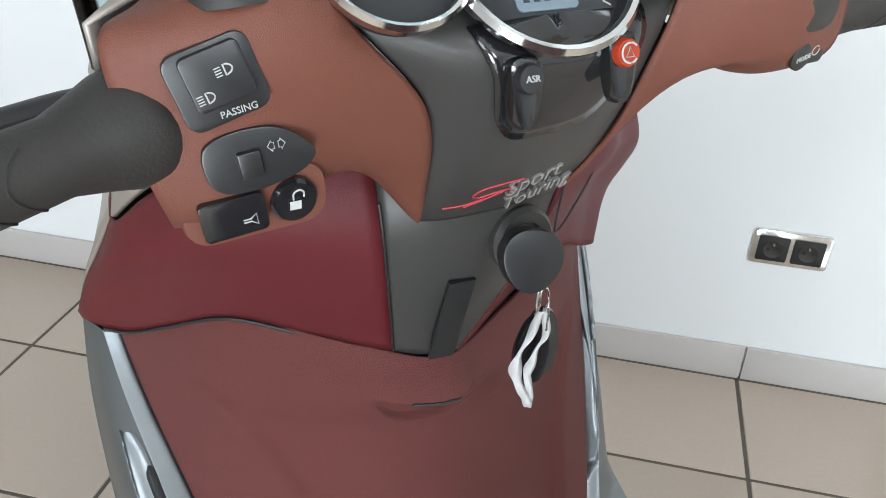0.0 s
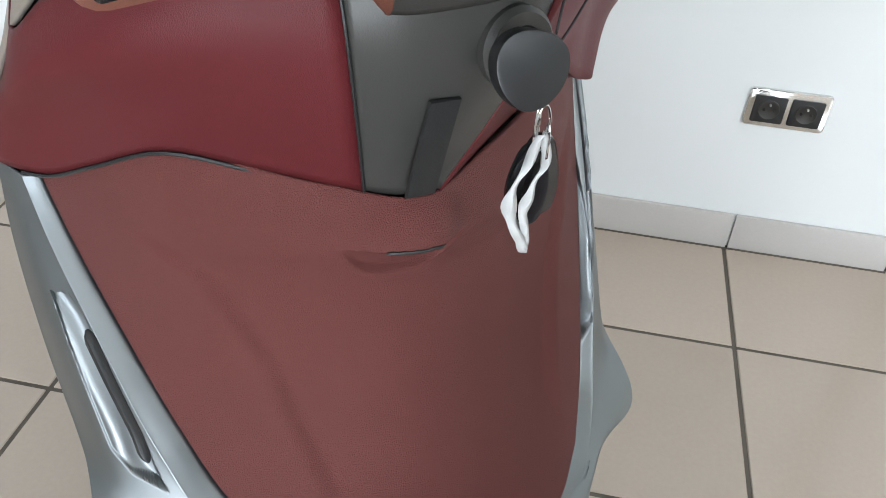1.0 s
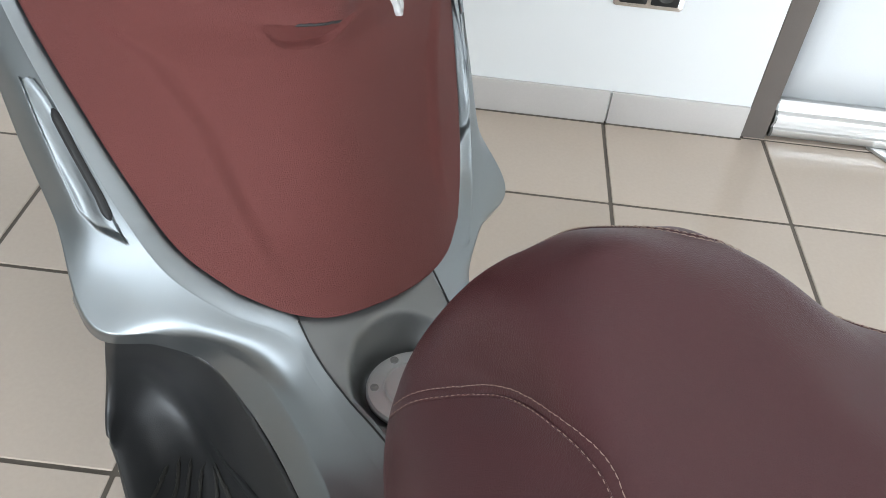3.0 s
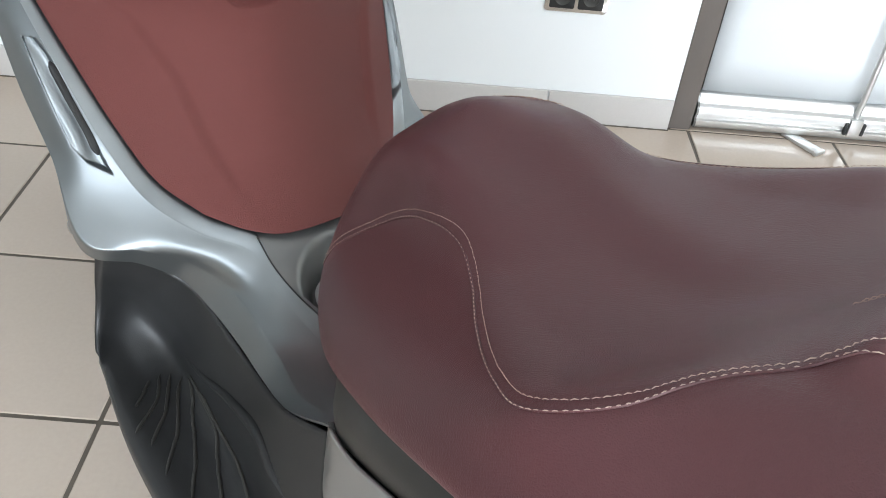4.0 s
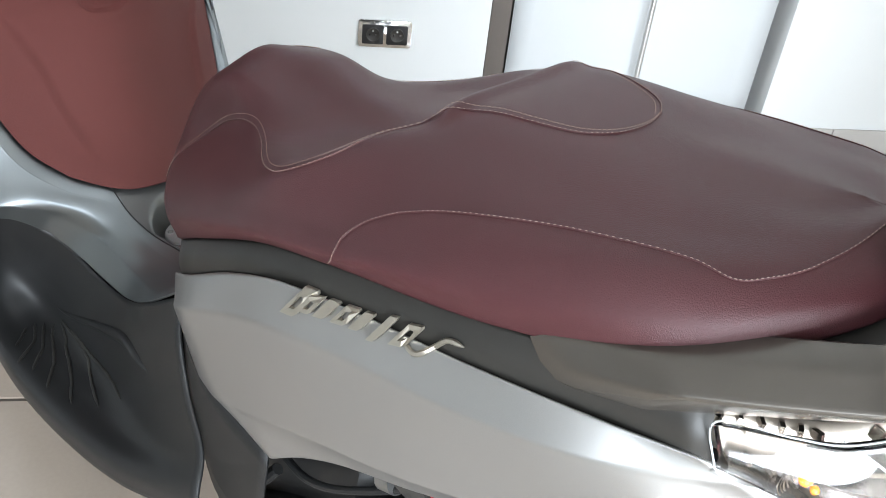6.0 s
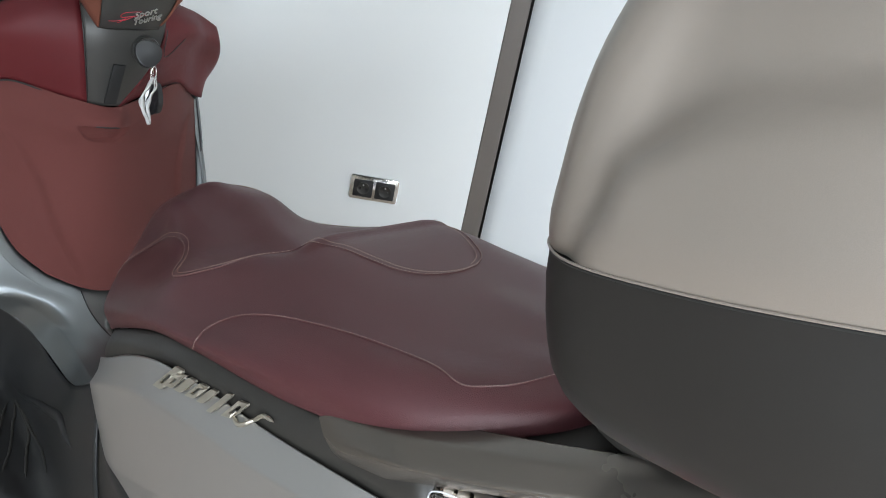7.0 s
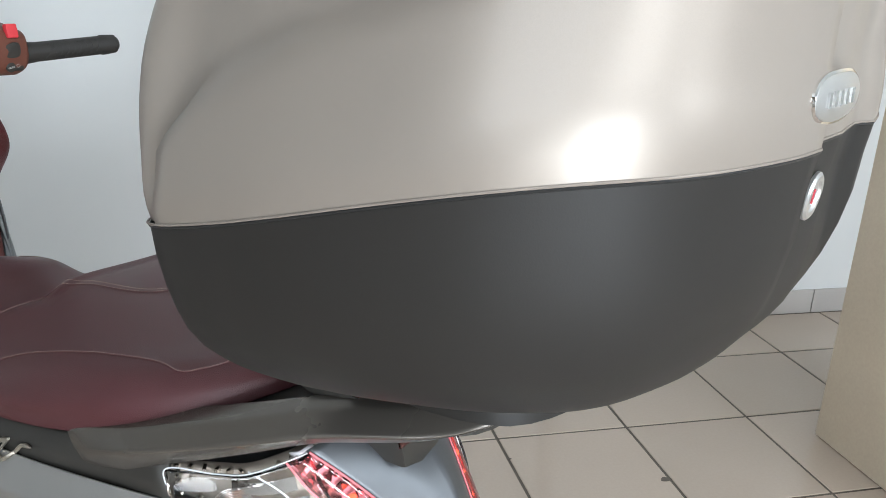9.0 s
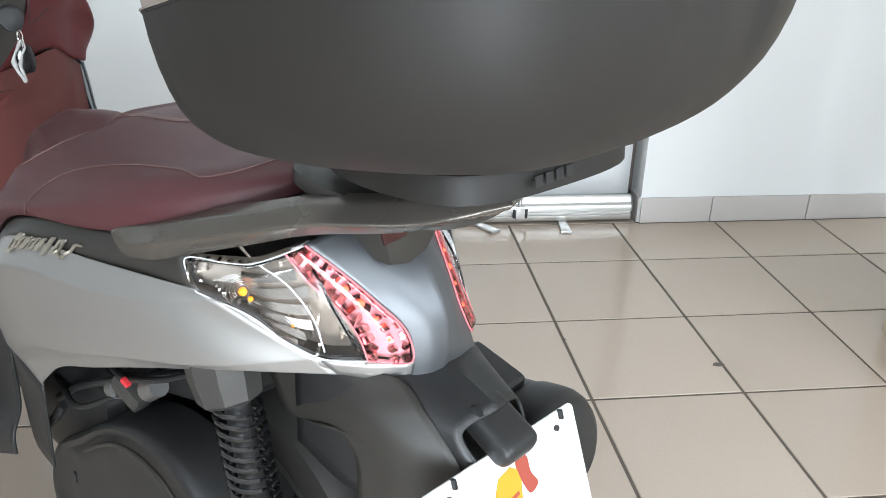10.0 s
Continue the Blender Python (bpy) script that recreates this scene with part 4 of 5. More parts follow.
ind = spline([(-.024, .009), (-.020, .012), (.008, .012), (.020, .003), (.024, -.004), (.020, -.009), (-.020, -.012), (-.024, -.008)], 36, True)
sw, m = switch_plate(-.152, 1.0540, ind, "indicator_switch", "black indicator slide switch", turn=8)
part("slider", bm_box(.010, .012, .006, m @ pose(-.006, -.001, .001), .001), SWITCH, sw)
ink = bmesh.new()
for s in (-1, 1):
    bm_tube([m @ Vector((.007 + s * x, .004 + y, .0003)) for x, y in ((.001, .0015), (.002, .0015), (.002, .0025), (.004, 0), (.002, -.0025), (.002, -.0015), (.001, -.0015))], .0003, 4, ink, closed=True)
part("symbol", ink, WHITE_INK, sw)
part("switch_pod", bm_prism(rounded(.069, .034, .0125), .014, frame_on((-.1535, .0055, 1.0262), (-.02, -1, -.05)) @ pose(0, 0, 0, 0, 0, 5), .004), ORANGE, covers[0])
m0 = frame_on((-.166, -.0130, 1.0255), (-.05, -1, -.05))
sw, m = switch_plate(0, 0, rounded(.030, .020, .003), "horn_button", "glossy black horn button", .004, GLOSS, 8, m0)
part("symbol", bm_tube([m @ Vector((.007 + .7 * x, -.003 + .7 * y, .0002)) for x, y in ((-.005, .001), (0, .001), (.004, .004), (.004, -.004), (0, -.001), (-.005, -.001))], .0004, 5, closed=True), WHITE_INK, sw)
seat_btn = part("seat_button", bm_lathe(((0, 0), (.0115, 0), (.0115, .004), (.010, .006), (.004, .0055), (0, .0052)), frame_on((-.137, -.0082, 1.0270), (.05, -1, -.1))), GLOSS, covers[0], "round black seat release button")
mm = frame_on((-.137, -.0147, 1.0270), (.05, -1, -.1))
ink = bm_box(.0055, .0045, .0004, mm @ pose(0, -.002, 0))
bm_tube([mm @ Vector(p) for p in spline([(-.001, .001, 0), (-.001, .0045, 0), (.0015, .006, 0), (.004, .0045, 0), (.004, .002, 0)], 12)], .0005, 5, ink)
part("symbol", ink, WHITE_INK, seat_btn)

# right switches
sw = part("stop_switch", bm_box(.020, .012, .024, frame_on((.183, -.012, 1.122), (.1, -1, .2)) @ pose(0, 0, 0, 90), .003), RED_SWITCH, covers[1], "red engine stop switch")
st = spline([(-.014, .004), (-.004, .011), (.014, .011), (.014, -.010), (-.012, -.011)], 28, True)
part("starter_button", bm_prism([tuple(p) for p in st], .006, frame_on((.178, -.013, 1.091), (.1, -1, 0)), .002), DARK, covers[1], "dark starter button")
mode = part("mode_switch", bm_box(.030, .014, .018, frame_on((.185, -.006, 1.064), (.1, -1, -.1)) @ pose(0, 0, 0, 90, 0, 0), .003), DARK, covers[1], "dark mode switch block")
mm = frame_on((.185, -.0136, 1.064), (.1, -1, -.1))
part("mode_button", bm_lathe(((0, 0), (.0085, 0), (.0085, .002), (.007, .003), (0, .003)), mm @ pose(-.010, -.002, 0)), DARK, mode)
part("lettering", bm_text("MODE", .0042, mm @ pose(-.010, -.002, .0035, 0, 0, 12)), WHITE_INK, mode)
part("symbol", bm_tube([mm @ Vector((.004 + .003 * math.cos(w), .003 * math.sin(w), .0006)) for w in np.linspace(0.9, 6.6, 16)], .0004, 5), WHITE_INK, mode)

# low tinted screen
scr = skin([[(-.20, .20, 1.03), (-.21, .17, 1.15), (-.20, .12, 1.30), (-.17, .08, 1.40)], [(-.12, .25, 1.05), (-.125, .22, 1.17), (-.12, .17, 1.33), (-.1, .12, 1.44)], [(0, .27, 1.06), (0, .24, 1.18), (0, .19, 1.34), (0, .135, 1.45)]], 14, 12)
screen = part("windscreen", bm_grid(both(scr)), SMOKE, scooter, "low pale blue tinted windscreen", thick=0.003)
screen.visible_shadow = False


# ---- seat ----
S0 = [(0, -.160, .600), (-.090, -.205, .605), (-.153, -.290, .632), (-.192, -.40, .700), (-.213, -.53, .770), (-.222, -.625, .803), (-.205, -.78, .828), (-.176, -.89, .856), (-.10, -.966, .888), (0, -.985, .894)]
S1 = [(0, -.150, .640), (-.098, -.197, .642), (-.168, -.298, .675), (-.208, -.42, .735), (-.226, -.55, .793), (-.226, -.66, .825), (-.208, -.77, .850), (-.176, -.88, .880), (-.102, -.958, .904), (0, -.978, .910)]
S2 = [(0, -.160, .675), (-.092, -.198, .675), (-.15, -.30, .712), (-.195, -.43, .765), (-.213, -.54, .808), (-.21, -.64, .835), (-.195, -.74, .868), (-.162, -.86, .898), (-.092, -.938, .914), (0, -.960, .921)]
S3 = [(0, -.180, .715), (-.075, -.205, .716), (-.094, -.298, .757), (-.150, -.45, .801), (-.190, -.53, .834), (-.135, -.60, .880), (-.13, -.70, .899), (-.11, -.86, .908), (-.06, -.93, .921), (0, -.948, .926)]
S4 = [(0, -.203, .752), (-.052, -.224, .770), (-.074, -.292, .808), (-.10, -.43, .797), (-.125, -.525, .822), (-.104, -.594, .876), (-.096, -.640, .903), (-.06, -.83, .912), (-.03, -.915, .920), (0, -.932, .923)]
S5 = [(0, -.230, .784), (0, -.252, .813), (0, -.290, .832), (0, -.40, .812), (0, -.50, .806), (0, -.588, .856), (0, -.624, .899), (0, -.80, .916), (0, -.90, .923), (0, -.918, .925)]
half_seat = skin([S0, S1, S2, S3, S4, S5], 220, 70)


def seat_middle(y):
    return -.018 + .008 * ease(-.45, -.65, y) + max(0, -.8 - y) * .04


half_seat[:, :, 0] = np.minimum(half_seat[:, :, 0], 0)
for row in half_seat:
    for p in row:
        p[0] += seat_middle(p[1]) * max(0, 1 + p[0] / .10)
other = half_seat[:, ::-1][:, 1:].copy()
for row in other:
    for p in row:
        p[2] += .014 * ease(-.27, -.36, p[1]) * ease(-.60, -.50, p[1]) * ease(.74, .79, p[2])
        p[0] = 2 * seat_middle(p[1]) - p[0]
seat_grid = np.concatenate([half_seat, other], axis=1)
for row in seat_grid:
    for p in row:
        # the fold over the nose
        p[2] += .005 * math.exp(-((p[1] + .283) / .020) ** 2) * ease(.075, .030, abs(p[0] - .005)) * ease(.79, .815, p[2])
        # the fold at the front of the rear pad
        p[2] += .007 * math.exp(-((p[1] + .628) / .011) ** 2) * ease(.112, .085, abs(p[0] + .010)) * ease(.86, .89, p[2])
mid = half_seat.shape[1] - 1
for _ in range(34):
    seat_grid[:, mid - 14:mid + 15] = .25 * seat_grid[:, mid - 15:mid + 14] + .5 * seat_grid[:, mid - 14:mid + 15] + .25 * seat_grid[:, mid - 13:mid + 16]
seat = part("seat", bm_grid(seat_grid), LEATHER, scooter, "burgundy leather dual seat with cream stitching", thick=0.006, angle=80)


TREE = surface(seat_grid)


def laid(pts, n, lift=.0008):
    """A curve laid on the seat's surface, with its normals."""
    out = []
    for p in spline(pts, n):
        q, nor, _, _ = TREE.find_nearest(Vector(p))
        if nor.dot(q - Vector((0, q.y, .72))) < 0:
            nor = -nor
        out.append((q + nor * lift, nor))
    return out


def stitching(pts, length, name="stitching"):
    """Single stitches along a laid curve."""
    n = max(8, int(length / .0045))
    path = laid(pts, n, .0006)
    bm = bmesh.new()
    for k in range(0, n - 1):
        a, b = path[k][0], path[k + 1][0]
        mid = (a + b) / 2 + path[k][1] * .0007
        bm_tube([a.lerp(b, .08), mid, a.lerp(b, .86)], [.0002, .00036, .0002], 5, bm)
    part(name, bm, THREAD, seat, "cream stitching")


def groove(pts, n=60):
    part("piping", bm_tube([q for q, _ in laid(pts, n, .0002)], .0009, 6), LEATHER, seat, "sewn leather welt")


UPPER = [(-.110, -.230, .664), (-.101, -.260, .710), (-.090, -.29, .744), (-.087, -.325, .77), (-.104, -.375, .791), (-.126, -.415, .798), (-.151, -.451, .801), (-.185, -.502, .824), (-.193, -.528, .833), (-.17, -.57, .86), (-.146, -.585, .873), (-.107, -.616, .900), (-.089, -.658, .904), (-.081, -.70, .909), (-.068, -.732, .913), (-.045, -.750, .916), (-.012, -.757, .919), (.018, -.752, .921)]
FAR_EDGE = [(.084, -.618, .900), (.080, -.655, .908), (.065, -.695, .913), (.040, -.739, .921), (.018, -.752, .921)]
LOWER = [(-.2236, -.6278, .8066), (-.2268, -.6362, .817), (-.2248, -.6368, .8233), (-.2151, -.6343, .8299), (-.2038, -.6421, .8408), (-.1929, -.6615, .8546), (-.1850, -.6894, .8681), (-.172, -.75, .888), (-.158, -.806, .899), (-.143, -.872, .904), (-.143, -.899, .908), (-.128, -.912, .906), (-.113, -.923, .909), (-.083, -.935, .916), (0, -.95, .934)]
for s in (1, -1):
    up = UPPER if s > 0 else [(2 * seat_middle(y) - x, y, z) for x, y, z in UPPER[:11]] + FAR_EDGE
    if s < 0:
        up = [(-.005, -.150, .655), (.004, -.166, .695), (.004, -.205, .748), (.004, -.25, .80), (.022, -.29, .822), (.055, -.34, .80), (.078, -.39, .79)] + up[6:]
    lo = [(x if s > 0 else 2 * seat_middle(y) - x, y, z) for x, y, z in LOWER]
    stitching(up, .75)
    stitching([(x + .006 * s, y + .002, z + .004) for x, y, z in up], .75)
    stitching(lo, .55)
    groove(up), groove(lo)
    for k in (0, 1):
        stitching([(-.010 + s * .020 + .005 * k, -.592 - .004 * k, .868), (-.010 + s * .020 + .005 * k, -.612 - .004 * k, .890)], .022)

# ---- bodywork under the seat ----
B0 = [(-.192, -.348, .629), (-.205, -.395, .658), (-.224, -.50, .727), (-.235, -.58, .768), (-.231, -.67, .787), (-.222, -.755, .795), (-.203, -.86, .803), (-.181, -.932, .803)]
B1 = [(-.199, -.358, .600), (-.226, -.405, .632), (-.242, -.50, .690), (-.250, -.585, .732), (-.245, -.68, .755), (-.235, -.77, .766), (-.212, -.87, .780), (-.166, -.958, .792)]
B2 = [(-.209, -.378, .570), (-.232, -.43, .594), (-.245, -.52, .638), (-.251, -.61, .676), (-.247, -.70, .704), (-.235, -.79, .728), (-.204, -.92, .757), (-.132, -1.008, .757)]
B3 = [(-.216, -.42, .540), (-.230, -.465, .556), (-.239, -.54, .592), (-.243, -.63, .632), (-.239, -.72, .661), (-.226, -.81, .690), (-.184, -.95, .722), (-.106, -1.04, .737)]
B4 = [(-.220, -.545, .520), (-.224, -.555, .530), (-.224, -.59, .560), (-.226, -.65, .602), (-.221, -.74, .640), (-.207, -.83, .675), (-.168, -.965, .716), (-.092, -1.05, .716)]


B1 = [(x - .003, y, z + .002) for x, y, z in B1]
sides = pair("side_panel", skin([B0, blend(B0, B1, .8), B1, blend(B1, B2, .15), blend(B2, B3, .8), B3, blend(B3, B4, .2), B4], 50, 64), SIDE, label="satin silver side panel")
Q0 = [(-.085, -.25, .60), (-.120, -.265, .608), (-.150, -.295, .630), (-.187, -.40, .698), (-.207, -.53, .768), (-.216, -.625, .801), (-.199, -.78, .826), (-.172, -.92, .850)]
Q1 = [(-.088, -.285, .575), (-.125, -.30, .585), (-.172, -.325, .622), (-.201, -.40, .680), (-.220, -.53, .751), (-.228, -.63, .785), (-.213, -.77, .808), (-.183, -.927, .824)]
Q2 = [(-.09, -.30, .56), (-.130, -.31, .565), (-.186, -.352, .618), (-.201, -.397, .655), (-.2225, -.52, .735), (-.2285, -.63, .775), (-.217, -.77, .790), (-.178, -.934, .797)]
strips = pair("under_seat_trim", skin([Q0, Q1, Q2], 44, 12), DARK, label="dark grey trim strip under the seat")
# dark infill below the seat nose
N0 = [(-.165, -.30, .566), (-.185, -.345, .615), (-.203, -.375, .568), (-.212, -.42, .537), (-.219, -.54, .517)]
N1 = [(-.168, -.31, .53), (-.185, -.34, .48), (-.200, -.38, .42), (-.212, -.43, .36), (-.220, -.52, .36)]
pair("rear_footwell_panel", skin([N0, N1], 24, 8), BLACK, label="black panel behind the footboard")

# raised script on the side panel, plain loops and strokes
FLANK = [BVHTree.FromPolygons([v.co for v in ob.data.vertices], [tuple(f.vertices) for f in ob.data.polygons]) for ob in (sides[0], strips[0])]


def on_flank(s, y, z):
    """The outermost place of the side panel or its trim strip at y, z."""
    hits = [tree.ray_cast(Vector((-.4, y, z)), Vector((1, 0, 0)))[0] for tree in FLANK]
    return Vector((s * (min([h.x for h in hits if h] + [-.215]) - .0024), y, z))


for s in (1, -1):
    path = spline([(-.2335, -.578, .767), (-.2325, -.62, .779), (-.2290, -.68, .793), (-.2175, -.754, .808)], 50)
    panel_side = sides[0] if s > 0 else sides[1]
    # a row of slanting flat slabs, some hollow, laid on the panel and on the strip
    for k, (tall, wide, hollow) in enumerate(((.033, .0175, 1), (.020, .0140, 1), (.020, .0120, 0), (.020, .0145, 1), (.020, .0100, 0), (.030, .0075, 0), (.024, .0130, 1))):
        c = Vector(path[7 + 5 * k])
        outer = [(0, 0), (.85, 0), (1, .15), (1, .85), (.85, 1), (0, 1)]
        inner = [(.32, .25), (.60, .25), (.68, .35), (.68, .65), (.60, .75), (.32, .75)]

        def at(u, v, out):
            q = on_flank(s, c.y - wide * u - .35 * tall * v, c.z - .006 + .72 * tall * (v - .5) + .25 * wide * u)
            return q + Vector((-s * out, 0, 0))

        bm = bmesh.new()
        if hollow:
            bm_grid([[at(*p, -.001) for p in outer], [at(*p, .0022) for p in outer], [at(*p, .0022) for p in inner], [at(*p, -.001) for p in inner]], bm, loop_u=True, loop_v=True)
        else:
            bm_grid([[at(*p, -.001) for p in outer], [at(*p, .0022) for p in outer]], bm, loop_v=True, caps=True)
        part("badge_stroke", bm, BADGE, panel_side, "champagne chrome slab of a side badge", smooth=False)
    end = Vector(path[46]) - Vector((0, 0, .005))
    curl = [on_flank(s, end.y + y, end.z + z) for y, z in spline([(.022, -.012), (.012, -.014), (.002, -.006), (-.006, .003), (-.020, .005)], 18)]
    part("badge_flourish", bm_tube(curl, [.001] + [.0022] * 15 + [.0015, .0005], 6), BADGE, panel_side)

# ---- tail ----
R_out = [(-.114, -1.028, .864), (-.092, -1.054, .838), (-.070, -1.078, .808), (-.046, -1.102, .770), (-.041, -1.106, .734), (-.040, -1.100, .704)]
R_mid = [(0, -1.030, .874), (0, -1.068, .848), (0, -1.100, .818), (0, -1.120, .782), (0, -1.124, .745), (0, -1.116, .706)]
R_qtr = [((a[0] + b[0]) / 2, (a[1] + b[1]) / 2 - .004, (a[2] + b[2]) / 2 + .002) for a, b in zip(R_out, R_mid)]
R_mid, R_qtr = [(-.008, y, z) for x, y, z in R_mid], [(x - .004, y, z) for x, y, z in R_qtr]
half_tail = skin([R_out, R_qtr, R_mid], 30, 14)
other_tail = half_tail[:, ::-1][:, 1:] * np.array([-1, 1, 1]) + np.array([-.016, 0, 0])
other_tail[..., 0] -= .55 * (other_tail[..., 2] - .775) * np.linspace(0, 1, other_tail.shape[1])
tail = part("tail_cover", bm_grid(np.concatenate([half_tail, other_tail], axis=1)), TAIL_PAINT, scooter, "satin silver tail cover", thick=0.003)
for s in (1, -1):
    low = skin([[(-.108, -1.04, .735), (-.074, -1.075, .7335), (-.040, -1.107, .734)], [(-.094, -1.048, .717), (-.068, -1.078, .713), (-.038, -1.101, .710)]], 12, 4)
    part("tail_sill", bm_grid(low * np.array([s, 1, 1]) + np.array([0 if s > 0 else -.016, 0, 0])), SIDE, tail, "silver sill under the tail lamp", thick=0.003)
T0 = [(-.17, -.80, .80), (-.165, -.90, .838), (-.145, -.96, .862), (-.115, -1.02, .876), (0, -1.045, .88)]
T1 = [(0, -.80, .80), (0, -.88, .85), (0, -.95, .872), (0, -1.0, .882), (0, -1.05, .885)]
part("tail_deck", bm_grid(both(skin([T0, T1], 16, 10))), DARK, scooter, "dark deck under the grab rail", thick=0.003)


# lamp clusters: clear lens and red band over a faceted reflector
LAMP_TOP = [(-.184, -.926, .836), (-.161, -.966, .838), (-.149, -.987, .840), (-.130, -1.012, .852), (-.114, -1.029, .862)]
LAMP_LOW = [(-.180, -.935, .801), (-.148, -.986, .779), (-.131, -1.009, .757), (-.106, -1.041, .738), (-.0745, -1.076, .737)]
BAND_IN = [(-.1249, -1.0150, .8530), (-.1130, -1.0300, .8270), (-.0935, -1.0540, .7963), (-.0805, -1.0700, .7637), (-.0745, -1.076, .737)]
BAND_OUT = [(-.113, -1.030, .863), (-.091, -1.055, .837), (-.069, -1.079, .807), (-.045, -1.103, .768), (-.042, -1.106, .736)]
OUT = Vector((-.75, -.66, .1))
for s in (1, -1):
    flip = np.array([s, 1, 1])
    top, low = spline(LAMP_TOP, 24), spline(LAMP_LOW, 24)
    mid = (top + low) / 2
    clear_g = np.array([spline([t, m + np.array(OUT) * .010, l], 14) for t, m, l in zip(top, mid, low)])
    b_in, b_out = spline(BAND_IN, 24), spline(BAND_OUT, 24)
    band_g = np.array([spline([i, (i + o) / 2 + np.array(OUT) * .007, o], 8) for i, o in zip(b_in, b_out)])
    back = clear_g[:, ::2] - np.array(OUT) * .020
    lamp = part("tail_lamp", bm_grid(back * flip), LAMP_BACK, scooter, "clear and red combined tail lamp, lit", thick=0.002)
    lamp.location.x = 0 if s > 0 else -.016
    part("band_backing", bm_grid((band_g - np.array(OUT) * .016) * flip), LENS_EDGE, lamp, thick=0.002)
    random.seed(5)
    facets = bmesh.new()
    for i in range(1, 24, 2):
        for j in (1, 3, 5, 8, 10, 12):
            if 5 < i < 11 and 2 < j < 10 or random.random() < (.25 if i < 12 else .7):
                continue
            p = (clear_g[i][j] - np.array(OUT) * .016) * flip
            w = float(np.linalg.norm(clear_g[i][0] - clear_g[i][13]))
            bm_box(.0075, .003, max(.002, w / 13), pose(*p, random.uniform(-14, 14), random.uniform(-14, 14), s * 48 + random.uniform(-25, 25)), bm=facets)
    for i in range(1, 24, 2):
        for j in (1, 4, 6):
            p = (band_g[i][j] - np.array(OUT) * .011) * flip
            bm_box(.0095, .004, .0075, pose(*p, random.uniform(-50, 50), random.uniform(-50, 50), random.uniform(-60, 60)), bm=facets)
    part("reflector_facets", facets, REFLECTOR, lamp, smooth=False)
    bowl = bmesh.new()
    for k in range(6):
        rr = .008 + .0028 * k
        c = Vector((clear_g[8][6] - np.array(OUT) * (.011 - .001 * k)) * flip)
        bm_tube([c + Vector((s * .75 * rr * math.cos(w), -.66 * rr * math.cos(w), rr * math.sin(w))) * .8 for w in np.linspace(.3, math.tau * .62, 22)], .0006, 6, bowl)
    part("bulb_bowl", bowl, REFLECTOR, lamp)
    fins = bmesh.new()
    for k in range(6):
        i0, i1 = 9 + k % 2, (20, 21, 20, 19, 17, 15)[k]
        rows = [[Vector((clear_g[i][2 + 2 * k] * (1 - f) + clear_g[i][3 + 2 * k] * f - np.array(OUT) * (.012 - .006 * f)) * flip) for i in range(i0, i1)] for f in (0, .5, 1.0)]
        bm_grid(rows, fins)
    part("reflector_fins", fins, REFLECTOR, lamp, "row of reflector louvres", smooth=False, thick=.0006)
    rib = bmesh.new()
    bm_tube(spline([Vector((clear_g[a][b] - np.array(OUT) * .003) * flip) for a, b in ((13, 0), (17, 3), (19, 7), (18, 12))], 30), .0008, 6, rib)
    part("inner_lens_edge", rib, LENS_EDGE, lamp, "frosted inner lens edge")
    clear = part("clear_lens", bm_grid(clear_g * flip), CLEAR, lamp, "clear indicator lens", thick=0.002)
    red = part("red_lens", bm_grid(band_g * flip + np.array([0, 0, 0])), RED_LENS, lamp, "red tail lens", thick=0.002)
    clear.visible_shadow = red.visible_shadow = False
    seat_low = np.array([[q, q + np.array([-.001, .004, -.010]), q + np.array([.000, .008, -.018])] for q in spline(LAMP_LOW, 24)])
    part("lamp_surround", bm_grid(seat_low * flip), SIDE, lamp, "silver edge under the lens", thick=0.002)
    part("lens_rim", bm_tube(spline(np.array(LAMP_TOP[::-1] + LAMP_LOW[:1]) * flip + np.array(OUT) * flip * .001, 40), .0007, 6), LENS_EDGE, lamp)
    part("lens_rim", bm_tube(spline(np.array(LAMP_LOW) * flip + np.array(OUT) * flip * .001, 40), .0006, 6), LENS_EDGE, lamp)
    part("red_lens_rim", bm_tube(spline(np.array(BAND_OUT + LAMP_LOW[-1:]) * flip + np.array(OUT) * flip * .001, 50), .0011, 6), RED_EDGE, lamp)
    part("red_lens_rim", bm_tube(spline(np.array(BAND_IN) * flip + np.array(OUT) * flip * .003, 30), .0010, 6), RED_EDGE, lamp)
    # bulbs, and small glowing amber balls that stand in for amber reflections
    for i, j, g, mat, r in ((8, 6, clear_g, AMBER, .0046), (9, 7, clear_g, AMBER, .0030), (15, 9, clear_g, AMBER, .0022), (9, 4, band_g, TAIL_LED, .004), (12, 4, band_g, TAIL_LED, .0045), (15, 4, band_g, TAIL_LED, .003), (19, 4, band_g, TAIL_LED, .0028)):
        p = (g[i][j] - np.array(OUT) * .008) * flip
        part("bulb", bm_lathe(((0, -r), (r * .7, -r * .7), (r, 0), (r * .7, r * .7), (0, r)), pose(*p), 14), mat, lamp)
    if s < 0:
        slant = Matrix(((1, 0, -.55, .55 * .775), (0, 1, 0, 0), (0, 0, 1, 0), (0, 0, 0, 1)))
        for ob in [lamp] + list(lamp.children_recursive):
            ob.data.transform(slant)

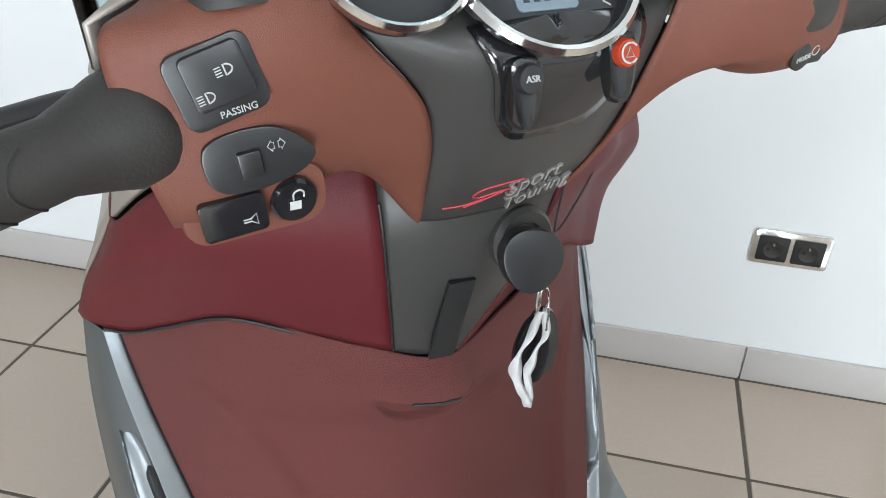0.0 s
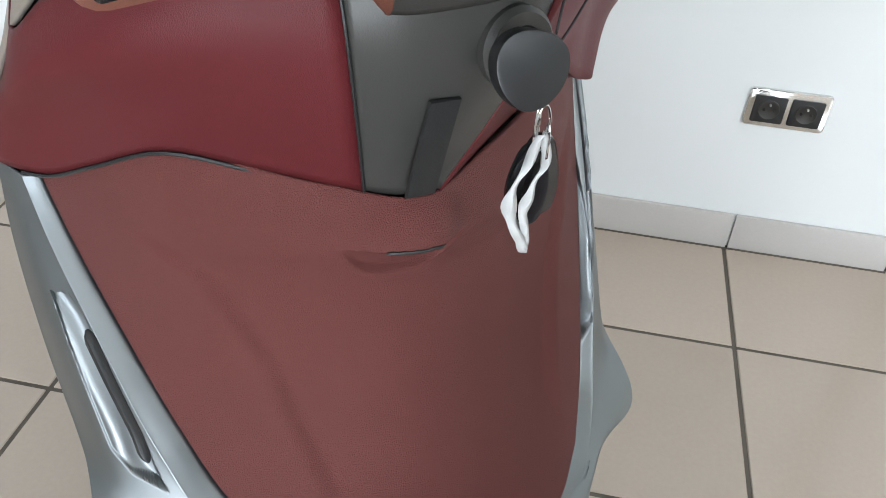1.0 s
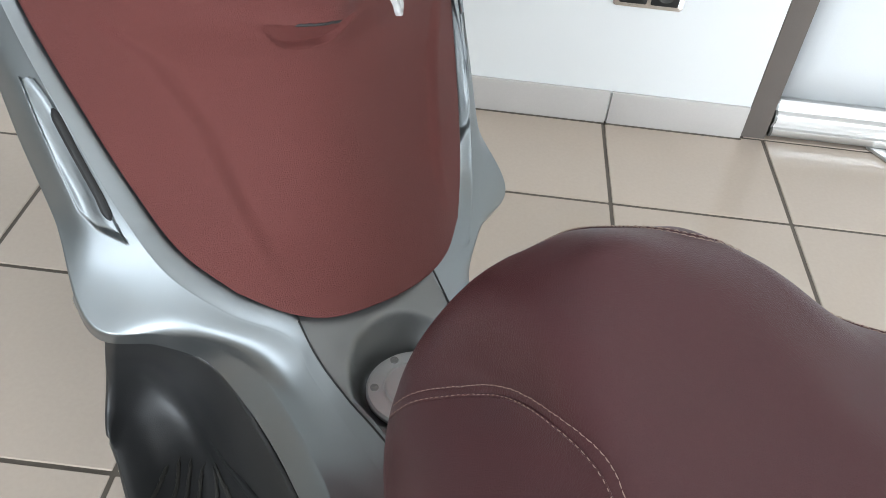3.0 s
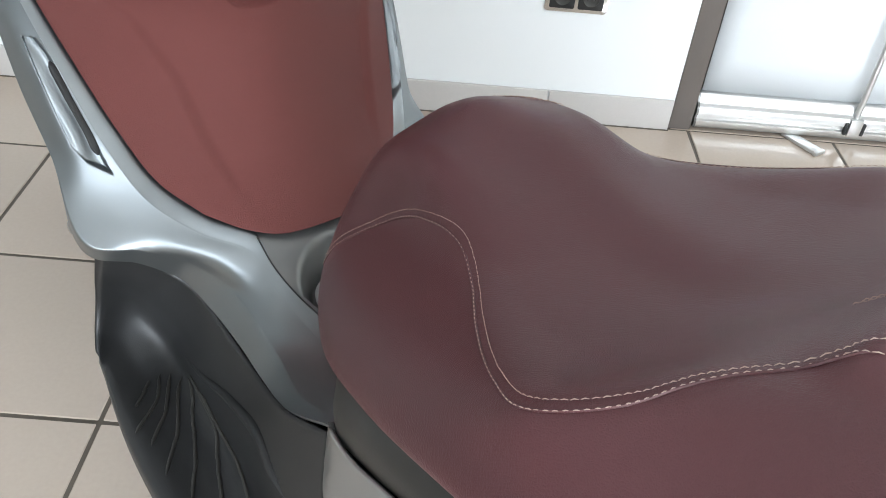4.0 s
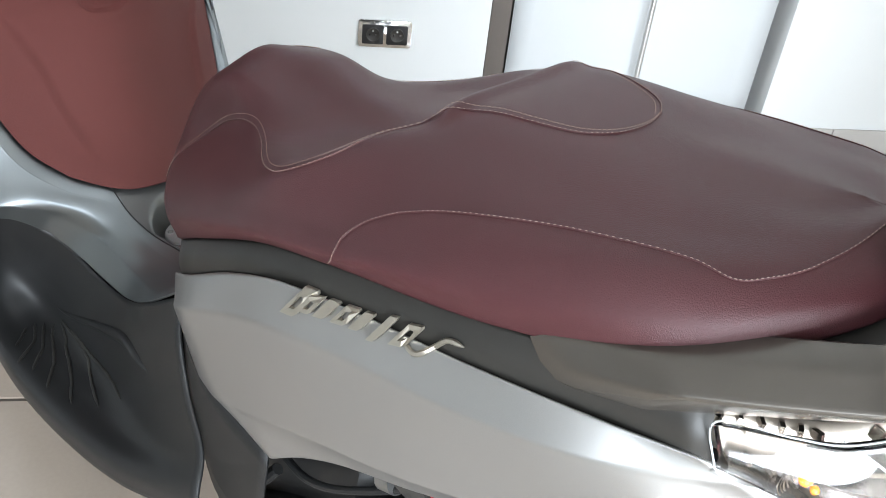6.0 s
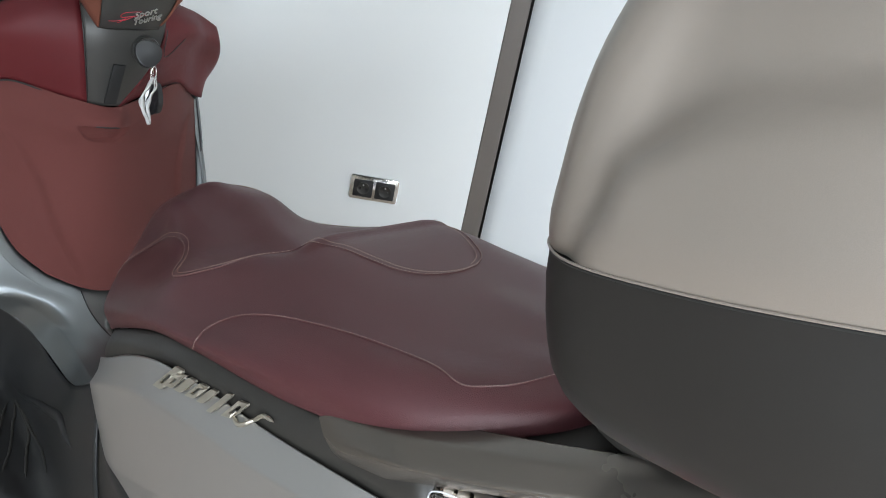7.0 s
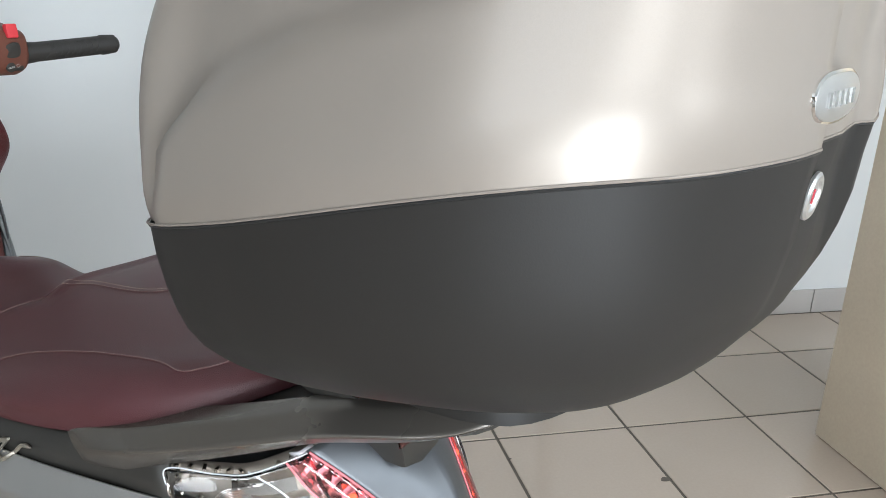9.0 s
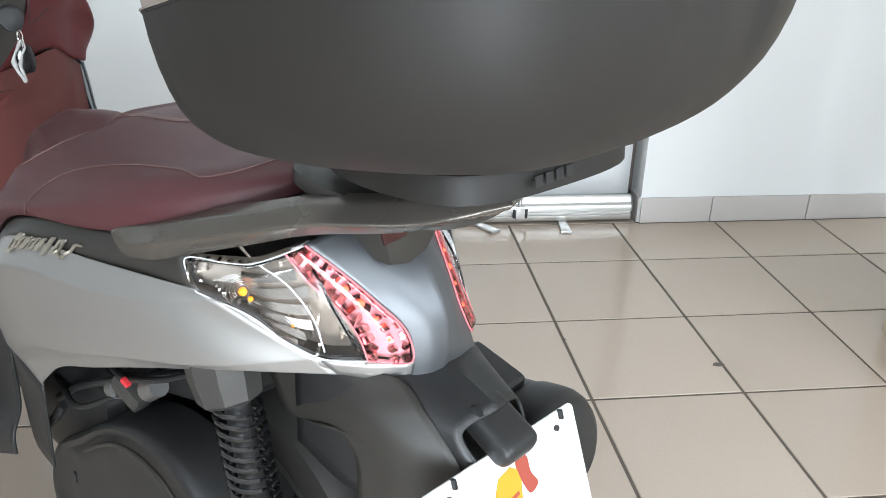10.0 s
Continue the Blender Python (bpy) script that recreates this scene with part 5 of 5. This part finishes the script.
# block under the rail
bracket = part("rail_bracket", bm_prism([(-.047, .034), (.050, .034), (.040, .004), (.022, -.016), (-.006, -.022), (-.034, -.014)], .075, pose(-.028, -1.010, .856, 90, 0, 6), .004), DARK, scooter, "dark bracket under the grab rail")
part("reflector", bm_prism([(-.044, .030), (.004, .030), (-.006, .012), (-.038, .012)], .002, pose(-.028, -1.0855, .856, 90, 0, 6), .0006), RED_LENS, bracket, "small red reflector")

# ---- grab rail ----
# its edges from the blunt front block, over the fold, round the back: outer top edge, crease, foot
RAIL_TOP = [(-.1880, -.880, .8610), (-.169, -.936, .8785), (-.142, -1.000, .8975), (-.114, -1.053, .9125), (-.068, -1.135, .927), (0, -1.170, .934)]
RAIL_CREASE = [(-.2040, -.9075, .8550), (-.189, -.948, .8665), (-.166, -1.002, .8825), (-.136, -1.060, .8990), (-.082, -1.152, .912), (0, -1.192, .918)]
RAIL_FOOT = [(-.1954, -.885, .8225), (-.1753, -.934, .8410), (-.1506, -.989, .8605), (-.121, -1.040, .8780), (-.072, -1.130, .896), (0, -1.168, .904)]


def rail_edge(front, rear):
    """A straight front block and a sweeping rear run, one after the other."""
    a, b = Vector(front), Vector(rear[0])
    return [a.lerp(b, k / 9) for k in range(9)] + [Vector(p) for p in spline(rear, 46)]


rings = []
for n, (top, mid, foot) in enumerate(zip(rail_edge((-.203, -.799, .836), RAIL_TOP), rail_edge((-.205, -.818, .816), RAIL_CREASE), rail_edge((-.204, -.823, .807), RAIL_FOOT))):
    run = min(1, max(0, (n - 9) / 45))
    wide = .030 * (1 - .45 * run)
    inward = Vector((1 - .75 * run, .25 + .6 * run, 0)).normalized()
    corners = [top + inward * wide + Vector((0, 0, .003)), top, mid, foot, foot + inward * .026 + Vector((0, 0, -.002))]
    ring = []
    for k, c in enumerate(corners):
        before, after = corners[k - 1], corners[(k + 1) % 5]
        r = (.004, .0045, .0055, .004, .004)[k]
        a, b = c + (before - c).normalized() * r, c + (after - c).normalized() * r
        ring += [a * (1 - w) ** 2 + c * 2 * w * (1 - w) + b * w * w for w in (0, .25, .5, .75, 1)]
    if n < 3:
        # the rounded nose
        hub = sum(ring, Vector()) / len(ring)
        ring = [hub + (p - hub) * (.80, .94, .985)[n] for p in ring]
    rings.append(ring)
whole = rings + [[Vector((-q.x, q.y, q.z)) for q in r] for r in rings[::-1][1:]]
rail = part("grab_rail", bm_grid(whole, loop_v=True, caps=True), RAIL, scooter, "satin graphite grab rail with a sharp outer crease", angle=40)
part("rail_plate", bm_prism([tuple(p) for p in spline([(-.08, -.06), (-.095, .06), (-.05, .09), (.05, .09), (.095, .06), (.08, -.06), (.05, -.10), (-.05, -.10)], 40, True)], .014, pose(0, -1.05, .908, 6), .005), DARK, scooter, "black carrier plate")


deck_out = [(-.165, -.885, .856), (-.150, -.93, .870), (-.126, -.985, .888), (-.100, -1.06, .908), (-.06, -1.13, .922)]
deck_mid = [(0, -.955, .888), (0, -.985, .900), (0, -1.03, .910), (0, -1.09, .920), (0, -1.16, .930)]
part("carrier_deck", bm_grid(both(skin([deck_out, blend(deck_out, deck_mid, .5), deck_mid], 30, 14))), DARK, scooter, "charcoal carrier deck behind the seat", thick=0.006)


# ---- top case ----
def top_case():
    root = tagged(new("top_case"), "champagne and charcoal plastic top case on the rear carrier", "top case")
    root.matrix_world = BIKE
    plan = [(0, -.985), (-.12, -.985), (-.209, -.993), (-.249, -1.028), (-.262, -1.10), (-.257, -1.20), (-.236, -1.28), (-.193, -1.338), (-.12, -1.367), (0, -1.378)]
    half = spline(plan, 76)
    ring = np.concatenate([half, (half * np.array([-1, 1]))[::-1][1:-1]])
    c = np.array([0, -1.185])

    EDGE = np.polyfit((0, .115, .29, .55, .80, .92, 1), (0, .0085, .0265, .055, .0795, .086, .0865), 4)

    def level(k, z, slope, dy=0.0):
        return [Vector((c[0] + (x - c[0]) * k, c[1] + (y - c[1]) * k + dy, z + slope / .215 * float(np.polyval(EDGE, min(1, max(0, (-.985 - y) / .393)))))) for x, y in ring]

    def pad(p, z0):
        # the flat middle of the rear face
        if p.y < -1.25:
            p.y += .009 * (1 - ease(.052, .068, abs(p.x))) * ease(1.05, 1.13, p.z)
        return p

    def crease(p):
        # the drawn-in flank above its bulge
        z1 = float(np.interp(-p.y, (1.02, 1.04, 1.053, 1.086, 1.158, 1.221, 1.284, 1.345), (1.06, 1.10, 1.154, 1.186, 1.218, 1.237, 1.258, 1.275)))
        w = ease(.15, .21, abs(p.x)) * ease(-1.30, -1.19, p.y) * ease(-1.005, -1.06, p.y)
        seam_z = 1.0855 + float(np.polyval(EDGE, min(1, max(0, (-.985 - p.y) / .393))))
        d = .015 * w * ease(-.006, .012, p.z - z1) * (1 - ease(1.255, 1.290, p.z))
        d += .011 * ease(.15, .21, abs(p.x)) * ease(-1.37, -1.27, p.y) * ease(-1.0, -1.07, p.y) * ease(.012, .105, p.z - seam_z) * (1 - ease(1.250, 1.30, p.z))
        p.x *= 1 - d / max(.1, abs(p.x))
        return p

    low = [level(*a) for a in spline([(1.0, 1.083, .215, 0), (.993, 1.070, .205, .001), (.973, 1.042, .18, .000), (.930, 1.012, .155, .002), (.842, .988, .125, .005), (.71, .973, .09, .010), (.54, .966, .065, .014), (.3, .963, .05, .014), (.05, .963, .05, .014)], 26)]
    body = part("case_body", bm_grid([[pad(p, 0) for p in r] for r in low], loop_v=True, caps=True), CASE_DARK, root, "charcoal plastic lower shell", angle=60)
    hi = [level(*a) for a in spline([(1.004, 1.0855, .215, 0), (1.010, 1.096, .21, .001), (1.011, 1.13, .17, .002), (1.006, 1.165, .13, .003), (.999, 1.190, .12, .002), (.988, 1.215, .11, -.001), (.968, 1.243, .09, -.006), (.925, 1.270, .05, -.011), (.84, 1.287, .03, -.012), (.6, 1.298, .01, -.01), (.3, 1.302, 0, -.01), (.03, 1.303, 0, -.01)], 60)]
    lid = part("lid", bm_grid([[pad(crease(p), 0) for p in r] for r in hi], loop_v=True, caps=True), PALE, root, "champagne silver lid with creased flanks", angle=60)
    part("lid_seal", bm_tube([pad(p, 0) for p in level(1.000, 1.0843, .215)], .0012, 6, closed=True), BLACK, root, "black joint between the shells")
    part("lid_lip", bm_tube([pad(p, 0) for p in level(1.0052, 1.0858, .215)], .0008, 6, closed=True), PALE, lid, "moulded lip of the lid")
    m = frame_on((-.031, -1.3655, 1.138), (-.03, -1, -.1))
    lk = part("lock", bm_lathe(((0, 0), (.0150, 0), (.0150, .0018), (.0132, .0032), (.0098, .0032), (.0088, .0016), (0, .0016)), m, 32), SATIN, root, "round lock with a chrome rim")
    part("keyhole", bm_box(.002, .009, .002, m @ pose(0, 0, .0014)), RED_INK, lk)
    m = frame_on((-.056, -1.3700, 1.199), (-.06, -1, .05)) @ Matrix.Diagonal((1, .46, 1, 1))
    sh = [(1.35 * a, 1.45 * b) for a, b in [(-.028, .008), (-.02, .017), (0, .020), (.02, .017), (.028, .008), (.026, -.010), (.014, -.017), (-.014, -.017), (-.026, -.010)]]
    bd = part("badge", bm_prism([tuple(p) for p in spline(sh, 40, True)], .0065, m, .003), SATIN, root, "pale satin shield badge with raised bars")
    part("badge_rim", bm_tube([m @ Vector((p[0], p[1], .004)) for p in spline(sh, 40, True)], .0017, 6, closed=True), CHROME, bd, "chrome rim")
    for k in range(5):
        part("badge_bar", bm_box(.0045, .018, .0016, m @ pose(-.020 + .010 * k, 0, .0070)), CHROME, bd)
    part("base_plate", bm_prism([tuple(p) for p in spline([(-.10, -.075), (-.115, .05), (-.09, .10), (0, .11), (.09, .10), (.115, .05), (.10, -.075), (0, -.095)], 44, True)], .026, pose(.02, -1.135, .944, -4, 0, -4) @ Matrix.Diagonal((1.08, 1.12, 1, 1)), .006), CASE_DARK, root, "black mounting plate")
    for k in range(4):
        part("plate_mark", bm_box(.010, .0012, .010, pose(-.035 + .014 * k, -1.2435, .966, -8, 0, 0), .0006), BLACK, root, "small dark moulded mark")
    return root


top_case()

# ---- rear mudguard, plate, silencer, spring, engine ----
M0 = [(-.085, -.98, .72), (-.08, -1.06, .712), (-.06, -1.12, .70), (-.045, -1.18, .685)]
M1 = [(-.10, -.98, .60), (-.095, -1.07, .58), (-.075, -1.14, .60), (-.04, -1.20, .655)]
guard = part("rear_mudguard", bm_grid(both(skin([M1, M0, [(0, -.98, .74), (0, -1.07, .735), (0, -1.13, .72), (0, -1.19, .70)]], 18, 14))), BLACK, scooter, "black plastic rear mudguard", thick=0.004)
part("side_guard", bm_grid(skin([[(-.100, -.915, .70), (-.100, -.94, .66), (-.100, -.955, .632), (-.100, -1.056, .652), (-.100, -1.076, .640), (-.100, -1.079, .52), (-.100, -1.080, .40)],
                                [(-.085, -1.03, .72), (-.085, -1.06, .705), (-.090, -1.09, .690), (-.088, -1.12, .672), (-.084, -1.14, .640), (-.080, -1.15, .55), (-.075, -1.15, .42)],
                                [(-.055, -1.10, .72), (-.055, -1.12, .712), (-.058, -1.14, .700), (-.056, -1.16, .682), (-.052, -1.185, .650), (-.045, -1.19, .56), (-.04, -1.18, .44)]], 60, 16)), DARK, guard, "charcoal mudguard flank", thick=0.004)
part("plate_lamp", bm_box(.055, .074, .032, pose(0, -1.190, .676, 26), .0155, segments=5), BLACK, guard, "black number plate lamp")
pm = frame_on((-.004, -1.226, .578), (0, -1, .38), (.02, .38, 1))
plate = part("number_plate", bm_prism(rounded(.24, .17, .008), .0025, pm, .0008), PLATE_WHITE, guard, "plain white cardboard plate with a small print")
part("print", bm_prism([(-.052, -.034), (.008, -.036), (.020, .026), (.006, .036), (-.014, .032)], .0006, pm @ pose(-.002, .024, .0026)), YELLOW_INK, plate, "orange printed patch")
part("print", bm_prism([tuple(p) for p in spline([(0, .03), (.016, .028), (.018, .008), (.026, -.008), (.012, -.014), (.004, .0)], 20, True)], .0006, pm @ pose(.014, .034, .0028)), BROWN_INK, plate, "brown printed patch")
for k in range(2):
    part("print_bar", bm_box(.034, .004, .0005, pm @ pose(-.008, .026 - .015 * k, .0036, 0, 0, 12)), BROWN_INK, plate)
for x in (-.085, .085):
    part("bolt", bm_lathe(((0, 0), (.0034, 0), (.0034, .003), (0, .004)), pm @ pose(x, .068, .0025), 12), BLACK, plate)
    part("clip", bm_box(.004, .011, .007, pm @ pose(x + .010, .080, .004), .001), BLACK, plate)

muffler = part("silencer", bm_tube(spline([(.160, -.72, .40), (.165, -.85, .45), (.168, -1.0, .505), (.163, -1.10, .535), (.160, -1.145, .545)], 24), [.05, .060, .066] + [.070] * 18 + [.069, .066, .06], 28), BLACK, scooter, "matt black silencer with heat shield")
part("silencer_cap", bm_tube(spline([(.160, -1.12, .540), (.160, -1.145, .546), (.160, -1.185, .554)], 8), [.073, .074, .074, .074, .073, .070, .062, .045], 28), BLACK, muffler, "rounded black end cap")
part("silencer_shield", bm_box(.05, .09, .03, pose(.150, -1.05, .612, 12), .012, segments=3), BLACK, muffler)

for s in (-1, 1):
    top, bot = Vector((s * .150, -.938, .668)), Vector((s * .150, -.998, .37))
    sp = part("shock_absorber", bm_tube([top, top.lerp(bot, .5), bot], [.015, .015, .015], 14), BLACK, scooter, "rear shock absorber with coil spring")
    part("shock_top", bm_tube([top + Vector((0, .022, .050)), top + Vector((0, .016, .02)), top + Vector((0, .008, -.008)), top + Vector((0, .006, -.014))], [.041, .041, .037, .030], 9), GREY, sp, "grey upper mount")
    turns, coil = 22, []
    for k in range(turns * 14):
        w = k / 14 * math.tau
        p = top.lerp(bot, .02 + .95 * k / (turns * 14))
        coil.append(p + Vector((.0265 * math.cos(w), .0265 * math.sin(w), 0)))
    part("coil_spring", bm_tube(coil, .0030, 6), GLOSS, sp, "black coil spring")

# belt cover: a domed shell with a raised rim on the engine's left
COVER = [(-.40, .218), (-.44, .335), (-.567, .435), (-.66, .500), (-.718, .530), (-.797, .548), (-.870, .540), (-.916, .505), (-.93, .42), (-.90, .30), (-.80, .22), (-.60, .18)]
rim = spline(COVER, 72, True)
mid_cover = rim.mean(axis=0)
dome = [[(-.118 - d, *(mid_cover + (p - mid_cover) * k)) for p in rim] for k, d in ((1, 0), (1, .062), (.985, .072), (.95, .076), (.90, .074), (.87, .070), (.6, .074), (.25, .076), (.02, .076))]
air = part("belt_cover", bm_grid(dome, loop_v=True, caps=True), BLACK, scooter, "black plastic belt cover", angle=50)
part("cover_rib", bm_tube([(-.196, *(mid_cover + (p - mid_cover) * .80)) for p in rim[14:46]], .0035, 8), DARK, air)
part("cover_slot", bm_box(.004, .008, .020, pose(-.192, -.519, .327, 8), .0015), BLACK, air, "small dark slot")
# cables and pipes between the cover and the tail
for pts, r in (([(-.17, -.45, .43), (-.175, -.55, .50), (-.17, -.66, .56), (-.15, -.78, .615), (-.13, -.88, .66)], .006),
               ([(-.16, -.42, .46), (-.18, -.50, .48), (-.19, -.57, .485), (-.175, -.66, .535), (-.14, -.74, .60)], .0045),
               ([(-.19, -.40, .40), (-.205, -.44, .39), (-.20, -.50, .43), (-.19, -.52, .46)], .007),
               ([(-.15, -.60, .56), (-.17, -.70, .585), (-.165, -.80, .625), (-.14, -.90, .68)], .004)):
    part("cable", bm_tube(spline(pts, 26), r, 10), BLACK, scooter, "black cable under the seat")
joint = part("cable_joint", bm_box(.03, .055, .028, pose(-.160, -.70, .560, 30, 0, 10), .007), GREY, scooter, "grey cable joint")
part("joint_collar", bm_tube([(-.165, -.655, .545), (-.165, -.672, .552)], .015, 14), STEEL, joint)
part("joint_cap", bm_tube([(-.160, -.75, .585), (-.158, -.775, .60)], [.016, .013], 14), STEEL, joint)
part("joint_clip", bm_box(.008, .014, .007, pose(-.178, -.725, .592, 30, 0, 10), .002), RED_SWITCH, joint, "red connector")
part("engine_block", bm_box(.22, .42, .22, pose(0, -.62, .36), .04, segments=3), BLACK, scooter, "dark engine unit")
part("side_housing", bm_box(.13, .34, .26, pose(-.105, -.47, .41), .05, segments=3), BLACK, scooter, "dark housing beside the engine")
part("frame_beam", bm_box(.26, .50, .10, pose(0, -.62, .56, -18), .03, segments=3), BLACK, scooter, "dark frame under the seat")
part("belly", bm_box(.26, .60, .14, pose(0, -.12, .32, 0), .04, segments=3), BLACK, scooter, "dark underside between the footboards")


def wheel(y, r, w, name):
    m = pose(0, y, r, 0, 90, 0)
    n = 40
    tyre = part(name, bm_lathe(((r * .70, -w * .42), (r * .80, -w * .5), (r * .93, -w * .46), (r * .99, -w * .2), (r, 0), (r * .99, w * .2), (r * .93, w * .46), (r * .80, w * .5), (r * .70, w * .42)), m, n, open_ring=True), RUBBER, scooter, "black rubber tyre")
    part("rim", bm_lathe(((r * .60, -w * .36), (r * .71, -w * .42), (r * .71, w * .42), (r * .60, w * .36)), m, n, open_ring=True), TITAN, tyre)
    for k in range(5):
        a = math.tau * k / 5
        part("spoke", bm_tube([m @ Vector((0, 0, 0)), m @ Vector((r * .66 * math.cos(a), r * .66 * math.sin(a), 0))], [.025, .016], 10), TITAN, tyre)
    part("hub", bm_lathe(((0, -.05), (.04, -.05), (.04, .05), (0, .05)), m, 20), STEEL, tyre)


wheel(-.80, .29, .13, "rear_wheel")
wheel(.76, .31, .11, "front_wheel")
gd = np.array([[(x, .76 + .345 * math.cos(a), .31 + .345 * math.sin(a) - 1.5 * x * x) for x in np.linspace(-.065, .065, 9)] for a in np.linspace(.1, 2.9, 24)])
part("front_mudguard", bm_grid(gd), PALE, scooter, "champagne front mudguard", thick=0.003)
for s in (-1, 1):
    part("fork_leg", bm_tube([(s * .085, .76, .31), (s * .085, .60, .70)], .022, 16), TITAN, scooter)
    part("stand_leg", bm_tube(spline([(s * .12, -.42, .30), (s * .15, -.46, .14), (s * .17, -.47, .014)], 10), .014, 12), BLACK, scooter, "black centre stand leg")
part("stand_bar", bm_tube([(-.15, -.46, .14), (.15, -.46, .14)], .012, 10), BLACK, scooter)


# ---- floor tiles, the nearest each of its own ----
floor = part("floor", bm_box(ROOM_E - ROOM_W, -ROOM_S + 0.22, 0.1, pose((ROOM_W + ROOM_E) / 2, (0.22 + ROOM_S) / 2, -0.0525)), GROUT, smooth=False)
tagged(floor, "glossy beige ceramic floor tiles with dark joints", "floor", kind="structure")
T = 0.4
proto = part("floor_tile", bm_box(T - 0.008, T - 0.008, 0.008, pose(0, 0, -0.0042), 0.0016, segments=1), TILE, floor, smooth=False)
far = bmesh.new()
first = True
for i in range(-13, 14):
    for j in range(0, 16):
        x0, x1, y0, y1 = i * T, (i + 1) * T, -0.33 - (j + 1) * T + T, -0.33 - j * T + T
        x0, x1, y0, y1 = max(x0, ROOM_W), min(x1, ROOM_E), max(y0, ROOM_S), min(y1, -0.001)
        if x1 - x0 < 0.02 or y1 - y0 < 0.02:
            continue
        cut = x1 - x0 < T - 0.001 or y1 - y0 < T - 0.001
        c = ((x0 + x1) / 2, (y0 + y1) / 2)
        if -9 <= i < 9 and j < 12:
            if cut:
                ob = part("floor_tile", bm_box(x1 - x0 - 0.008, y1 - y0 - 0.008, 0.008, pose(0, 0, -0.0042), 0.0016, segments=1), TILE, floor, smooth=False)
            elif first:
                ob, first = proto, False
            else:
                ob = bpy.data.objects.new("floor_tile", proto.data)
                scene.collection.objects.link(ob)
                ob.parent = floor
            ob.matrix_local = pose(c[0], c[1], 0, 0, 0, 0)
        else:
            bm_box(x1 - x0 - 0.008, y1 - y0 - 0.008, 0.008, pose(c[0], c[1], -0.0042), bm=far)
rest = part("far_floor_tiles", far, TILE, floor, smooth=False)
rest["kind"] = "stuff"
# tile strip inside the doorway
part("floor_tile", bm_box(GAP_E - GAP_W - 0.02, 0.10, 0.008, pose((GAP_W + GAP_E) / 2, 0.052, -0.0042), 0.0016), TILE, floor, smooth=False)
# worn chips at the joints
for x, y, r in ((1.187, -.999, .016), (.801, -.836, .007)):
    part("chip", bm_prism([tuple(p) for p in spline([(-r, -.2 * r), (-.3 * r, .7 * r), (.5 * r, .5 * r), (1.1 * r, -.1 * r), (.2 * r, -.5 * r)], 18, True)], .0006, pose(x, y, .0001)), GROUT, floor, "grey chip in the glaze", smooth=False)
